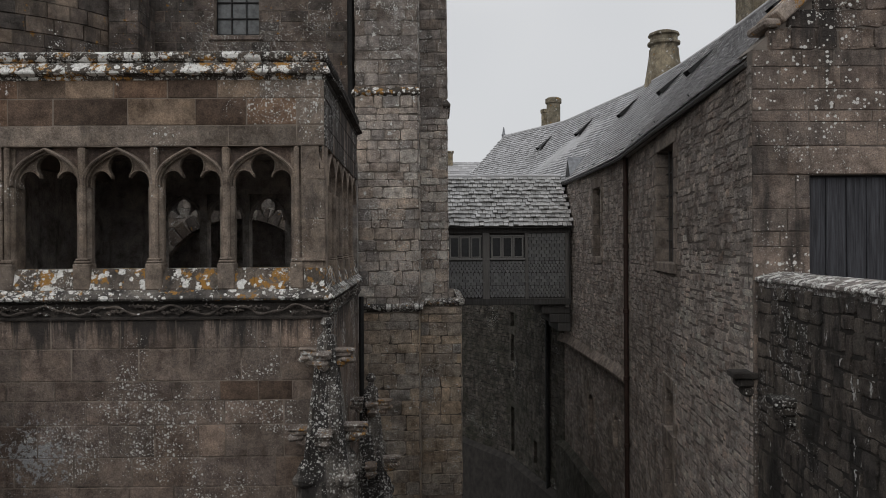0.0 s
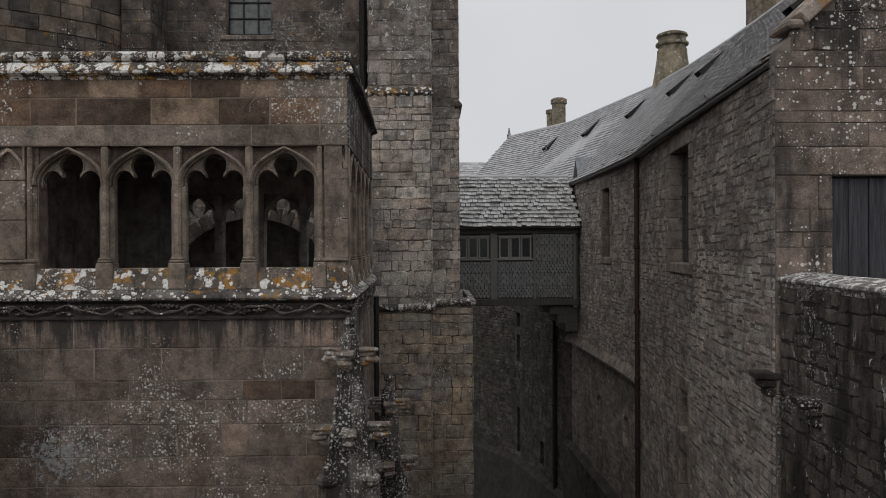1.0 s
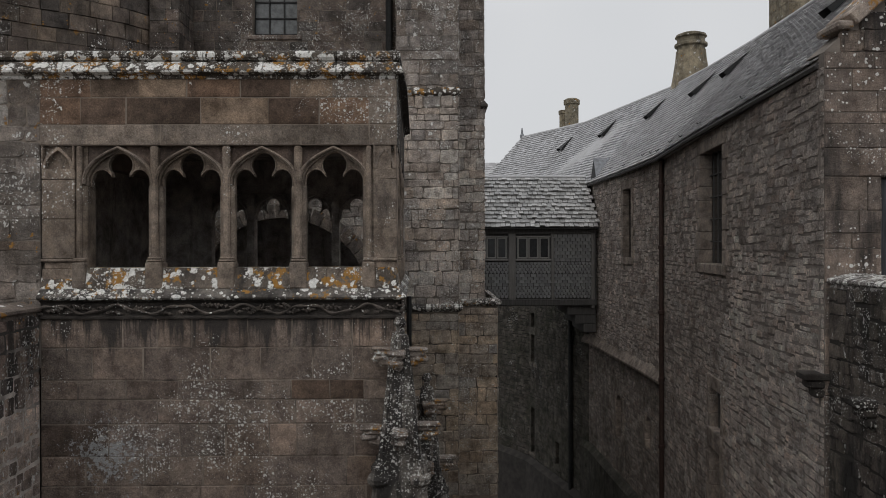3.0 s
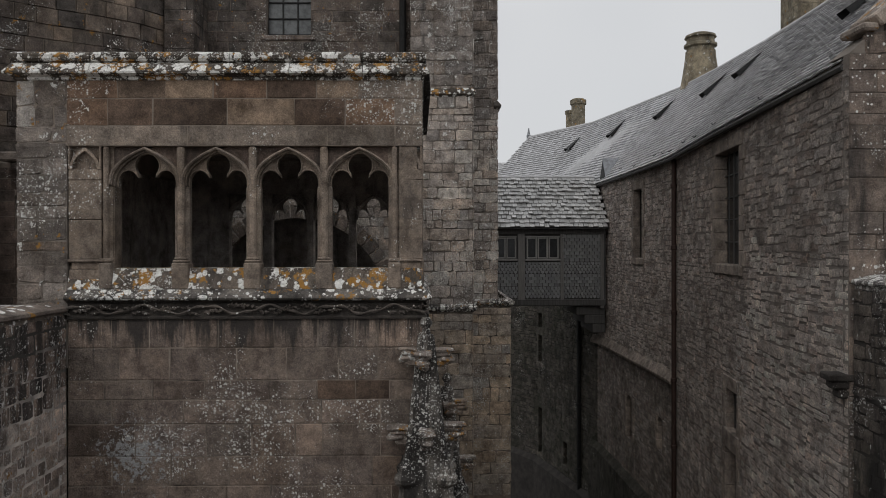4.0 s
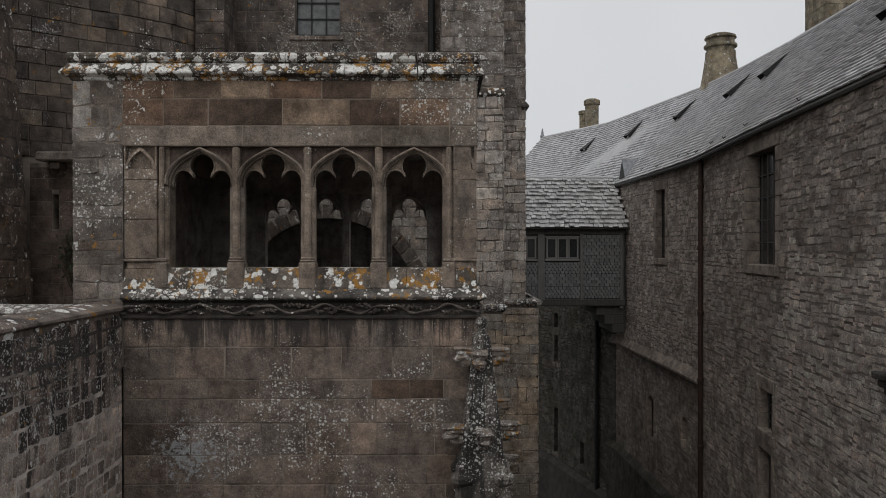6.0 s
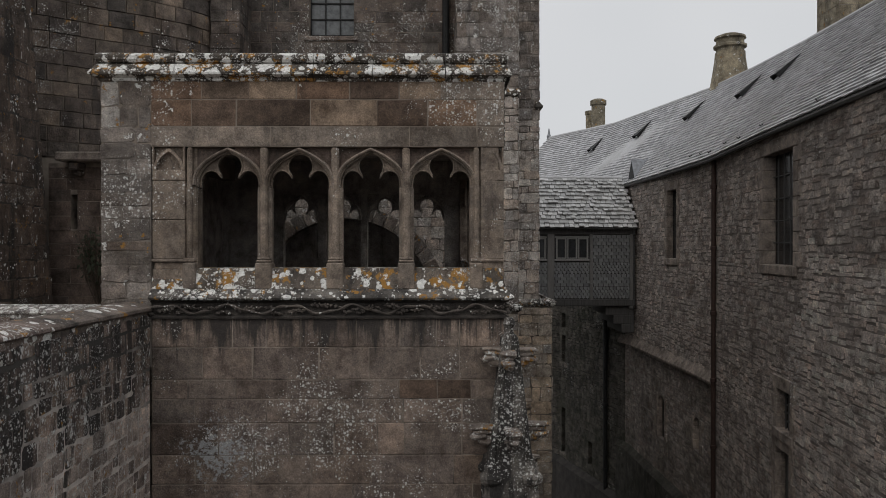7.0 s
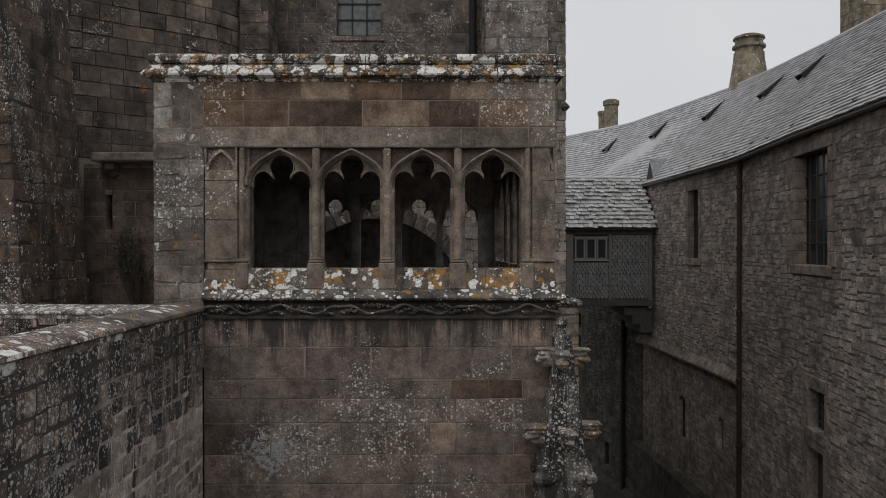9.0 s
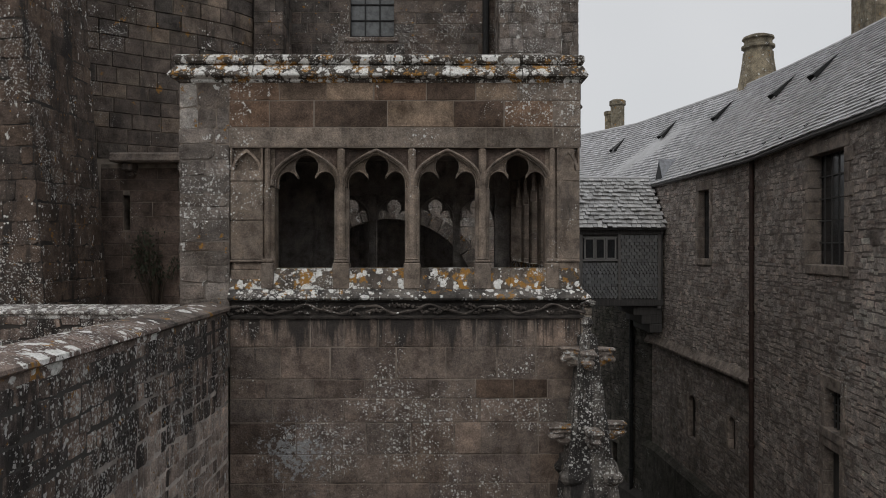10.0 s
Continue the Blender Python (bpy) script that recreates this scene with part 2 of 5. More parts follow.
M_LEFTLOW = stone("pinkish_rubble", [(0.60, 0.48, 0.41), (0.32, 0.26, 0.228), (0.68, 0.57, 0.50), (0.24, 0.20, 0.18), (0.52, 0.425, 0.37)], 0.12, 0.9, 0.10, 0.25, 9.0, 1.0, 0.0, 1.2, 0.2, 0.7, 0.08)
M_RIGHT = stone("black_wet_wall", [(0.135, 0.118, 0.106), (0.18, 0.155, 0.135), (0.095, 0.086, 0.08)], 0.04, 0.5, 0.0, 0.7, 9.0, 1.0, 0.3, 1.5, 0.0, 0.5, 0.12, relief=0.08)
M_CAPS = stone("parapet_coping", [(0.20, 0.15, 0.13), (0.16, 0.138, 0.122), (0.23, 0.172, 0.143)], 0.0, 0.45, 0.14, 0.5, 4.5, rings=0.2, ring_scale=5.0)
M_CAPS_GREY = stone("grey_parapet_coping", [(0.17, 0.155, 0.145), (0.21, 0.19, 0.178)], 0.42, 0.9, 0.0, 0.4, 8.0, rings=0.2, ring_scale=7.0)
M_WING = stone("grey_rubble", [tuple(0.93 * v for v in c) for c in RUBBLE], 0.0, 0.3, 0.0, 0.15, 8.0, 1.0, coarse=0.8, relief=0.1)
# the wing rubble at a darker tone with moss, laid below 4.3 m
M_WING_LOW = stone("mossy_dark_grey_rubble", [tuple(0.72 * v for v in c) for c in RUBBLE], 0.0, 0.2, 0.0, 0.3, 8.0, 1.0, 0.7, coarse=0.8, relief=0.1)
M_PALE = stone("pale_grey_rubble", [tuple(min(0.64, 1.28 * v) for v in c) for c in RUBBLE], 0.0, 0.3, 0.0, 0.02, 8.0, 1.0, coarse=0.8, relief=0.1)
M_DRESS = stone("dressed_grey_stone", [(0.23, 0.195, 0.17), (0.26, 0.22, 0.19), (0.20, 0.17, 0.15)], 0.0, 0.3, 0.0, 0.3, 8.0, 0.6)
# mossy stone with the alley's shade put into its colour
M_ALLEY = stone("mossy_shaded_alley_stone", [(0.12, 0.11, 0.095), (0.085, 0.08, 0.07), (0.15, 0.133, 0.115)], 0.0, 0.2, 0.0, 0.45, 8.0, 1.0, 0.9, relief=0.09)
M_GABLE = stone("gable_stone", [(0.22, 0.175, 0.15), (0.16, 0.135, 0.12), (0.27, 0.215, 0.18), (0.20, 0.165, 0.145)], 0.0, 0.5, 0.0, 0.6, 8.0, 0.8, 0.0, 1.0, 0.75)
M_BARGE = stone("gable_coping", [(0.30, 0.255, 0.222), (0.34, 0.285, 0.247)], 0.1, 0.4, 0.3, 0.1, 6.0)
M_PINN = stone("pinnacle_stone", [(0.13, 0.12, 0.11), (0.17, 0.155, 0.14)], 0.06, 1.1, 0.0, 0.75, 12.0, 0.9, 0.0, 1.0, 0.3, 1.0, 0.05)
M_CROCKET = stone("crocket_stone", [(0.26, 0.22, 0.19), (0.22, 0.19, 0.17), (0.30, 0.235, 0.18)], 0.16, 0.8, 0.25, 0.45, 9.0, 0.9)
M_CHIMNEY = stone("mossy_chimney_stone", [(0.26, 0.225, 0.16), (0.30, 0.26, 0.195), (0.23, 0.205, 0.155)], 0.05, 0.4, 0.08, 0.35, 6.0, 0.8)
M_GROUND = stone("ground_setts", [(0.06, 0.055, 0.05), (0.075, 0.07, 0.064)], 0.0, 0.2, 0.0, 0.4, 9.0, 0.6, 0.5)
M_INNER = stone("inner_stone", [(0.33, 0.305, 0.285), (0.37, 0.34, 0.32)], 0.0, 0.0, 0.0, 0.4, 9.0, 0.4)
M_APSE = stone("black_weathered_stone", [(0.105, 0.088, 0.078), (0.15, 0.122, 0.105), (0.08, 0.073, 0.068), (0.24, 0.19, 0.15), (0.17, 0.14, 0.12)], 0.0, 0.3, 0.05, 0.52, 3.0, 0.7, 0.0, 1.2, 0.25, 1.0, 0.2)
M_BUTTRESS = stone("brown_buttress_stone", [(0.125, 0.094, 0.076), (0.155, 0.116, 0.092), (0.088, 0.073, 0.064), (0.138, 0.105, 0.086)], 0.06, 0.8, 0.02, 0.6, 9.0, 0.9, 0.0, 0.8, 0.4, 0.4, 0.12)


def mortar(name, colour, dark):
    net = Net(name)
    n = net.noise(3.0, 5.0)
    c = net.mix(net.span(n, 0.3, 0.7), colour, dark)
    net.bump(net.noise(45.0, 4.0, 0.7), 0.6, 0.02)
    return net.done(c, 0.95)


M_MORTAR = mortar("lime_mortar", (0.04, 0.035, 0.03), (0.36, 0.30, 0.25))
M_MORTAR_PALE = mortar("pale_mortar", (0.27, 0.235, 0.205), (0.12, 0.105, 0.092))
M_MORTAR_LINE = mortar("pale_pointing", (0.30, 0.25, 0.205), (0.16, 0.135, 0.112))
M_MORTAR_WING = mortar("wing_mortar", (0.30, 0.26, 0.23), (0.13, 0.112, 0.1))
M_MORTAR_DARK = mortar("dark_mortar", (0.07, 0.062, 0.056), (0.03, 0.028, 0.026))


def stained_mortar(name, pale, black, z0, z1):
    """Pale pointing that a ragged black growth covers higher up the wall."""
    net = Net(name)
    xyz = net.add("ShaderNodeSeparateXYZ")
    net.link(net.pos.outputs["Position"], xyz.inputs[0])
    ragged = net.math("ADD", xyz.outputs[2], net.math("MULTIPLY", net.math("SUBTRACT", net.noise(0.9, 5.0, 0.6), 0.5), 4.0))
    c = net.mix(net.span(ragged, z0, z1), net.mix(net.span(net.noise(6.0, 4.0), 0.35, 0.65), pale, tuple(0.6 * v for v in pale)), black)
    net.bump(net.noise(45.0, 4.0, 0.7), 0.6, 0.02)
    return net.done(c, 0.95)


M_MORTAR_LEFT = stained_mortar("pointed_mortar", (0.74, 0.66, 0.60), (0.07, 0.065, 0.06), 5.5, 6.5)


def slate(name, shades, wet):
    net = Net(name)
    base = net.ramp(net.piece(), *[(i / (len(shades) - 1), c) for i, c in enumerate(shades)])
    base = net.mix(net.span(net.noise(1.2, 4.0), 0.4, 0.75, 0.0, 0.35), base, (0.14, 0.137, 0.12))
    base = net.mix(net.span(net.noise(30.0, 4.0), 0.4, 0.7, 0.0, 0.3), base, (0.07, 0.07, 0.075))
    net.bump(net.noise(60.0, 4.0), 0.3, 0.01)
    return net.done(base, wet, 0.0, 0.5)


M_SLATE = slate("roof_slate", [(0.50, 0.495, 0.505), (0.62, 0.615, 0.625), (0.36, 0.355, 0.365), (0.54, 0.535, 0.54)], 0.48)
M_SLATE_PALE = slate("weathered_roof_slate", [(0.58, 0.575, 0.57), (0.34, 0.337, 0.33), (0.70, 0.69, 0.68), (0.47, 0.465, 0.45)], 0.48)
M_SLATE_WALL = slate("hung_slate", [(0.135, 0.135, 0.135), (0.165, 0.165, 0.163), (0.11, 0.111, 0.114), (0.15, 0.15, 0.147)], 0.6)


def timber(name, a, b, rough=0.75):
    net = Net(name)
    g = net.noise(1.0, 6.0, 0.7, net.scaled(38.0, 38.0, 1.6))
    c = net.mix(net.span(g, 0.3, 0.7), a, b)
    c = net.mix(net.span(net.piece(), 0.0, 1.0, 0.0, 0.4), c, net.mix(1.0, c, (0.6, 0.62, 0.65), "MULTIPLY"))
    net.bump(g, 0.5, 0.012)
    return net.done(c, rough)


M_DOOR = timber("grey_weathered_planks", (0.015, 0.015, 0.018), (0.085, 0.087, 0.098))
M_BEAM = timber("dark_oak", (0.05, 0.047, 0.045), (0.11, 0.105, 0.10))
M_POST = timber("grey_weathered_oak", (0.12, 0.115, 0.11), (0.20, 0.19, 0.18))
M_FRAME = timber("grey_painted_wood", (0.20, 0.195, 0.185), (0.29, 0.28, 0.265))


def plain(name, colour, rough, metal=0.0):
    net = Net(name)
    c = net.mix(net.span(net.noise(8.0, 5.0), 0.35, 0.7), colour, tuple(0.55 * x for x in colour))
    net.bump(net.noise(50.0, 3.0), 0.2, 0.005)
    return net.done(c, rough, metal, 0.4)


M_RUST = plain("rusty_iron", (0.05, 0.027, 0.021), 0.7, 0.2)
M_IRON = plain("black_iron", (0.03, 0.03, 0.03), 0.6, 0.4)
M_LEAD = plain("grey_lead", (0.30, 0.31, 0.33), 0.5, 0.3)
M_GLASS_DARK = plain("dark_old_glass", (0.03, 0.032, 0.034), 0.18)
M_GLASS_PALE = plain("pale_leaded_glass", (0.16, 0.168, 0.172), 0.25)
M_LEAF = plain("dark_leaves", (0.045, 0.055, 0.03), 0.6)
M_STEM = plain("plant_stem", (0.07, 0.05, 0.035), 0.8)


# ---------------------------------------------------------------- building tools
def part(name, bm, material, parent=None, label=""):
    me = bpy.data.meshes.new(name)
    bm.to_mesh(me)
    bm.free()
    me.materials.append(material)
    ob = new(name, me)
    ob.parent = parent
    if label:
        tagged(ob, label)
    return ob


def raw(name, verts, faces, material, parent=None, label="", kind=""):
    me = bpy.data.meshes.new(name)
    me.from_pydata(verts, [], faces)
    me.update()
    me.materials.append(material)
    ob = new(name, me)
    ob.parent = parent
    return tagged(ob, label, "", "", kind)


def thing(name, label, category, group="", kind=""):
    return tagged(new(name), label, category, group, kind)


def box(bm, x0, x1, y0, y1, z0, z1, bevel=0.0, m=None):
    r = bmesh.ops.create_cube(bm, size=1.0)
    vs = r["verts"]
    bmesh.ops.transform(bm, verts=vs, matrix=Matrix.Translation(((x0 + x1) / 2, (y0 + y1) / 2, (z0 + z1) / 2)) @ Matrix.Diagonal((x1 - x0, y1 - y0, z1 - z0, 1)))
    if bevel:
        es = list({e for v in vs for e in v.link_edges})
        out = bmesh.ops.bevel(bm, geom=es, offset=bevel, segments=1, affect="EDGES")
        vs = list({v for f in out["faces"] for v in f.verts} | {v for v in vs if v.is_valid})
    if m:
        bmesh.ops.transform(bm, verts=[v for v in vs if v.is_valid], matrix=m)


def boxed(name, ext, material, parent=None, bevel=0.0, label="", m=None):
    bm = bmesh.new()
    box(bm, *ext, bevel, m)
    return part(name, bm, material, parent, label)


def lathe(name, profile, sides, centre, material, parent=None, label="", turn=0.0, squash=1.0):
    """A solid of revolution from (radius, z) pairs."""
    verts, faces = [], []
    for r, z in profile:
        for i in range(sides):
            a = 2 * math.pi * (i + turn) / sides
            verts.append((centre[0] + r * math.cos(a), centre[1] + squash * r * math.sin(a), centre[2] + z))
    for k in range(len(profile) - 1):
        for i in range(sides):
            j = (i + 1) % sides
            faces.append((k * sides + i, k * sides + j, (k + 1) * sides + j, (k + 1) * sides + i))
    faces.append(tuple(range(sides))[::-1])
    faces.append(tuple(range((len(profile) - 1) * sides, len(profile) * sides)))
    return raw(name, verts, faces, material, parent, label)


def plate(bm, outline, m, depth):
    """An outline in (x, z) made into a plate of that depth; m takes (x, depth, z) to the world."""
    front = [bm.verts.new(m @ Vector((x, 0, z))) for x, z in outline]
    back = [bm.verts.new(m @ Vector((x, depth, z))) for x, z in outline]
    bm.faces.new(front)
    bm.faces.new(back[::-1])
    n = len(outline)
    for i in range(n):
        j = (i + 1) % n
        bm.faces.new((front[j], front[i], back[i], back[j]))


def tube(points, radius, sides=6):
    """Verts and faces of a tube along points; radius a number or a list."""
    verts, faces = [], []
    n = len(points)
    for i, p in enumerate(points):
        p = Vector(p)
        d = (Vector(points[min(i + 1, n - 1)]) - Vector(points[max(i - 1, 0)])).normalized()
        side = d.orthogonal().normalized() if abs(d.z) > 0.9 else d.cross(Vector((0, 0, 1))).normalized()
        up = side.cross(d)
        r = radius[i] if isinstance(radius, list) else radius
        for k in range(sides):
            a = 2 * math.pi * k / sides
            verts.append(tuple(p + r * (math.cos(a) * side + math.sin(a) * up)))
    for i in range(n - 1):
        for k in range(sides):
            j = (k + 1) % sides
            faces.append((i * sides + k, i * sides + j, (i + 1) * sides + j, (i + 1) * sides + k))
    faces.append(tuple(range(sides))[::-1])
    faces.append(tuple(range((n - 1) * sides, n * sides)))
    return verts, faces


class Path:
    """A plan line; walls on it face to the right of the way along it."""

    def __init__(self, *pts):
        self.pts = [Vector((*p, 0)) for p in pts]
        self.cum = [0.0]
        for a, b in zip(self.pts, self.pts[1:]):
            self.cum.append(self.cum[-1] + (b - a).length)
        self.length = self.cum[-1]

    def at(self, s):
        k = 0
        while k < len(self.cum) - 2 and s > self.cum[k + 1]:
            k += 1
        t = (self.pts[k + 1] - self.pts[k]).normalized()
        return self.pts[k] + t * (s - self.cum[k]), t, Vector((t.y, -t.x, 0))

    def corner(self, s):
        """Place and mean normal at s."""
        p, t, n = self.at(s)
        for k in range(1, len(self.pts) - 1):
            if abs(s - self.cum[k]) < 1e-4:
                n = (self.at(s - 0.001)[2] + self.at(s + 0.001)[2]).normalized()
        return p, n

    def find_y(self, y):
        """Distance along at which the plan's y is reached."""
        for k, (a, b) in enumerate(zip(self.pts, self.pts[1:])):
            if min(a.y, b.y) <= y <= max(a.y, b.y) and a.y != b.y:
                return self.cum[k] + (y - a.y) / (b.y - a.y) * (b - a).length
        return 0.0


def slab(name, path, z0, z1, thick, holes, material, parent=None, label="", kind="", s0=0.0, s1=None):
    """A wall of that thickness along a path with openings (s0, s1, z0, z1) through it."""
    s1 = path.length if s1 is None else s1
    ss = sorted({s0, s1, *[c for c in path.cum if s0 < c < s1], *[min(max(v, s0), s1) for h in holes for v in h[:2]]})
    zs = sorted({z0, z1, *[min(max(v, z0), z1) for h in holes for v in h[2:4]]})
    verts, faces, seen = [], [], {}

    def vert(i, j, back):
        if (i, j, back) not in seen:
            p, n = path.corner(ss[i])
            seen[i, j, back] = len(verts)
            verts.append(tuple(p - n * (thick if back else 0.0) + Vector((0, 0, zs[j]))))
        return seen[i, j, back]

    def solid(i, j):
        if not (0 <= i < len(ss) - 1 and 0 <= j < len(zs) - 1):
            return False
        s, z = (ss[i] + ss[i + 1]) / 2, (zs[j] + zs[j + 1]) / 2
        return not any(h[0] < s < h[1] and h[2] < z < h[3] for h in holes)

    for i in range(len(ss) - 1):
        for j in range(len(zs) - 1):
            if not solid(i, j):
                continue
            a, b, c, d = vert(i, j, 0), vert(i + 1, j, 0), vert(i + 1, j + 1, 0), vert(i, j + 1, 0)
            e, f, g, h = vert(i, j, 1), vert(i + 1, j, 1), vert(i + 1, j + 1, 1), vert(i, j + 1, 1)
            faces += [(a, b, c, d), (f, e, h, g)]
            if not solid(i - 1, j):
                faces.append((e, a, d, h))
            if not solid(i + 1, j):
                faces.append((b, f, g, c))
            if not solid(i, j - 1):
                faces.append((e, f, b, a))
            if not solid(i, j + 1):
                faces.append((d, c, g, h))
    return raw(name, verts, faces, material, parent, label, kind)


def block(rng, rough):
    """A unit stone: 1 wide, 1 high, standing 1 proud, with a worn front edge."""
    ring = [(-0.5, -0.5), (0.5, -0.5), (0.5, 0.5), (-0.5, 0.5)]
    if rough > 0.5:
        ring = [(-0.5, -0.42), (-0.38, -0.5), (0.36, -0.5), (0.5, -0.4), (0.5, 0.4), (0.4, 0.5), (-0.4, 0.5), (-0.5, 0.38)]
    n = len(ring)
    verts = []
    for level, inset in ((-1.0, 0.0), (0.45, 0.0), (1.0, 0.5)):
        for x, y in ring:
            jx, jy = (rng.uniform(-1, 1) * 0.05 * rough for _ in range(2))
            k = 1.0 - inset * (0.06 + 0.12 * rough)
            verts.append((x * (1 - inset * (0.03 + 0.12 * rough)) + jx, y * k + jy * 1.5, level + (rng.uniform(-0.35, 0.25) * rough if inset else 0.0)))
    faces = [tuple(range(2 * n, 3 * n))]
    for lv in range(2):
        for i in range(n):
            j = (i + 1) % n
            faces.append((lv * n + i, lv * n + j, (lv + 1) * n + j, (lv + 1) * n + i))
    return verts, faces


_rng = random.Random(7)
ASHLAR = [block(_rng, 0.25) for _ in range(10)]
ROUGH = [block(_rng, 1.0) for _ in range(14)]


def courses(z0, z1, lo, hi, rng):
    out = [z0]
    while out[-1] < z1 - 0.6 * lo:
        out.append(out[-1] + rng.uniform(lo, hi))
    k = (z1 - z0) / (out[-1] - z0)
    return [z0 + (z - z0) * k for z in out]


def masonry(path, zs, lens, proud, bases, parent, material, seed, holes=(), s0=0.0, s1=None, joint=0.012, name="stone", singles=300, near=None, top=None, wobble=0.0, lean=0.0, lean_z=9.5, alt=None, pick=None):
    """Courses of separate stones on the face of a wall. near: a test of the plan that picks which stones come singly."""
    rng = random.Random(seed)
    s1 = path.length if s1 is None else s1
    spots = []
    sharp = [path.cum[k] for k in range(1, len(path.pts) - 1) if path.at(path.cum[k] - 0.001)[1].dot(path.at(path.cum[k] + 0.001)[1]) < 0.9]
    for za, zb in zip(zs, zs[1:]):
        cuts = [s0] + [c for c in sharp if s0 < c < s1] + [s1]
        spans = list(zip(cuts, cuts[1:]))
        for h in holes:
            if h[2] < zb - 0.01 and h[3] > za + 0.01:
                nxt = []
                for a, b in spans:
                    if h[1] <= a or h[0] >= b:
                        nxt.append((a, b))
                    else:
                        nxt += [(a, h[0]), (h[1], b)]
                spans = [q for q in nxt if q[1] - q[0] > 0.03]
        for a, b in spans:
            s = a
            while s < b - 0.001:
                w = rng.uniform(*lens)
                if b - s - w < 0.5 * lens[0]:
                    w = b - s
                mid = s + w / 2
                if top is None or zb <= top(mid):
                    p, t, n = path.at(mid)
                    z = (za + zb) / 2 + rng.uniform(-wobble, wobble)
                    spots.append((p + Vector((lean * (z - lean_z), 0, z)), t, n, w - joint, zb - za - joint, proud * rng.uniform(0.5, 1.2), rng.randrange(len(bases))))
                s += w
    if pick:
        lay([q for q in spots if pick(q[0])], bases, parent, alt, name, singles // 2, near)
        return lay([q for q in spots if not pick(q[0])], bases, parent, material, name, singles // 2, near)
    return lay(spots, bases, parent, material, name, singles, near)


def lay(spots, bases, parent, material, name, singles=300, near=None):
    meshes = []
    alone = [q for q in spots if near is None or near(q[0])][:singles]
    chosen = {id(q) for q in alone}
    for p, t, n, w, h, d, k in alone:
        while len(meshes) < len(bases):
            me = bpy.data.meshes.new(name)
            me.from_pydata(*[bases[len(meshes)][0], [], bases[len(meshes)][1]])
            me.materials.append(material)
            meshes.append(me)
        up = n.cross(t)
        ob = new(name, meshes[k])
        ob.parent = parent
        m = Matrix((t * w, up * h, n * d)).transposed().to_4x4()
        m.translation = p
        ob.matrix_world = m
    verts, faces = [], []
    for q in spots:
        if id(q) in chosen:
            continue
        p, t, n, w, h, d, k = q
        up, base = n.cross(t), len(verts)
        verts += [tuple(p + t * (x * w) + up * (y * h) + n * (z * d)) for x, y, z in bases[k][0]]
        faces += [tuple(base + i for i in f) for f in bases[k][1]]
    if verts:
        raw(name + "s_beyond", verts, faces, material, parent, "", "stuff")


def sweep(name, path, profile, material, parent, s0=0.0, s1=None, label="", rise=0.0):
    """A moulding: a profile of (out, z) drawn along a path, closed at both ends."""
    s1 = path.length if s1 is None else s1
    ss = sorted({s0, s1, *[c for c in path.cum if s0 + 0.001 < c < s1 - 0.001]})
    verts, faces, n = [], [], len(profile)
    for s in ss:
        p, nm = path.corner(s)
        tight = 1.0
        if s not in (s0, s1):
            tight = 1.0 / max(0.5, path.at(s - 0.001)[2].dot(nm))
        lift = rise * (s / path.length)
        verts += [tuple(p + nm * (o * tight) + Vector((0, 0, z + lift))) for o, z in profile]
    for i in range(len(ss) - 1):
        for k in range(n):
            j = (k + 1) % n
            faces.append((i * n + k, (i + 1) * n + k, (i + 1) * n + j, i * n + j))
    faces.append(tuple(range(n)))
    faces.append(tuple(range((len(ss) - 1) * n, len(ss) * n))[::-1])
    return raw(name, verts, faces, material, parent, label)


# ---------------------------------------------------------------- ground
BASE = -6.0
g = 2500.0
raw("ground", [(-g, -g, BASE), (g, -g, BASE), (g, g, BASE), (-g, g, BASE)], [(0, 1, 2, 3)], M_GROUND, None, "dark damp paving of the alley floor", "structure")

# ---------------------------------------------------------------- loggia
FRONT, LEFT, RIGHT = 9.78, -6.18, -1.476
PIER = -6.84
BACK = 15.0
SIDE_END = RIGHT - 0.14
loggia = thing("loggia", "tan stone loggia with traceried openings and lichened cornice", "loggia")
p_front = Path((LEFT, FRONT), (RIGHT, FRONT))
p_front_wide = Path((PIER, FRONT), (RIGHT, FRONT))
p_side = Path((RIGHT, FRONT), (SIDE_END, BACK))
p_turn = Path((LEFT, FRONT), (RIGHT, FRONT), (SIDE_END, BACK))
p_turn_wide = Path((PIER, BACK), (PIER, FRONT), (RIGHT, FRONT), (SIDE_END, BACK))
LOW = [0.0, 0.42, 0.83, 1.24, 1.66, 2.06, 2.44, 2.85, 3.25, 3.64, 4.05, 4.44, 4.83, 5.22, 5.65, 5.97, 6.23, 6.66, 7.045]


def set_course(path, za, zb, xs, stones, parent, seed, proud=0.008, joint=0.014):
    """One course with its joints at the given places along x; stones: a material for each block."""
    rr = random.Random(seed)
    x_first = path.pts[0].x
    by_mat = {}
    for k, (xa, xb) in enumerate(zip(xs, xs[1:])):
        p, t, n = path.at((xa + xb) / 2 - x_first)
        by_mat.setdefault(stones[k % len(stones)].name, []).append((p + Vector((0, 0, (za + zb) / 2)), t, n, xb - xa - joint, zb - za - joint, proud * rr.uniform(0.7, 1.2), rr.randrange(len(ASHLAR))))
    for nm, spots in by_mat.items():
        lay(spots, ASHLAR, parent, bpy.data.materials[nm], "stone", 300)


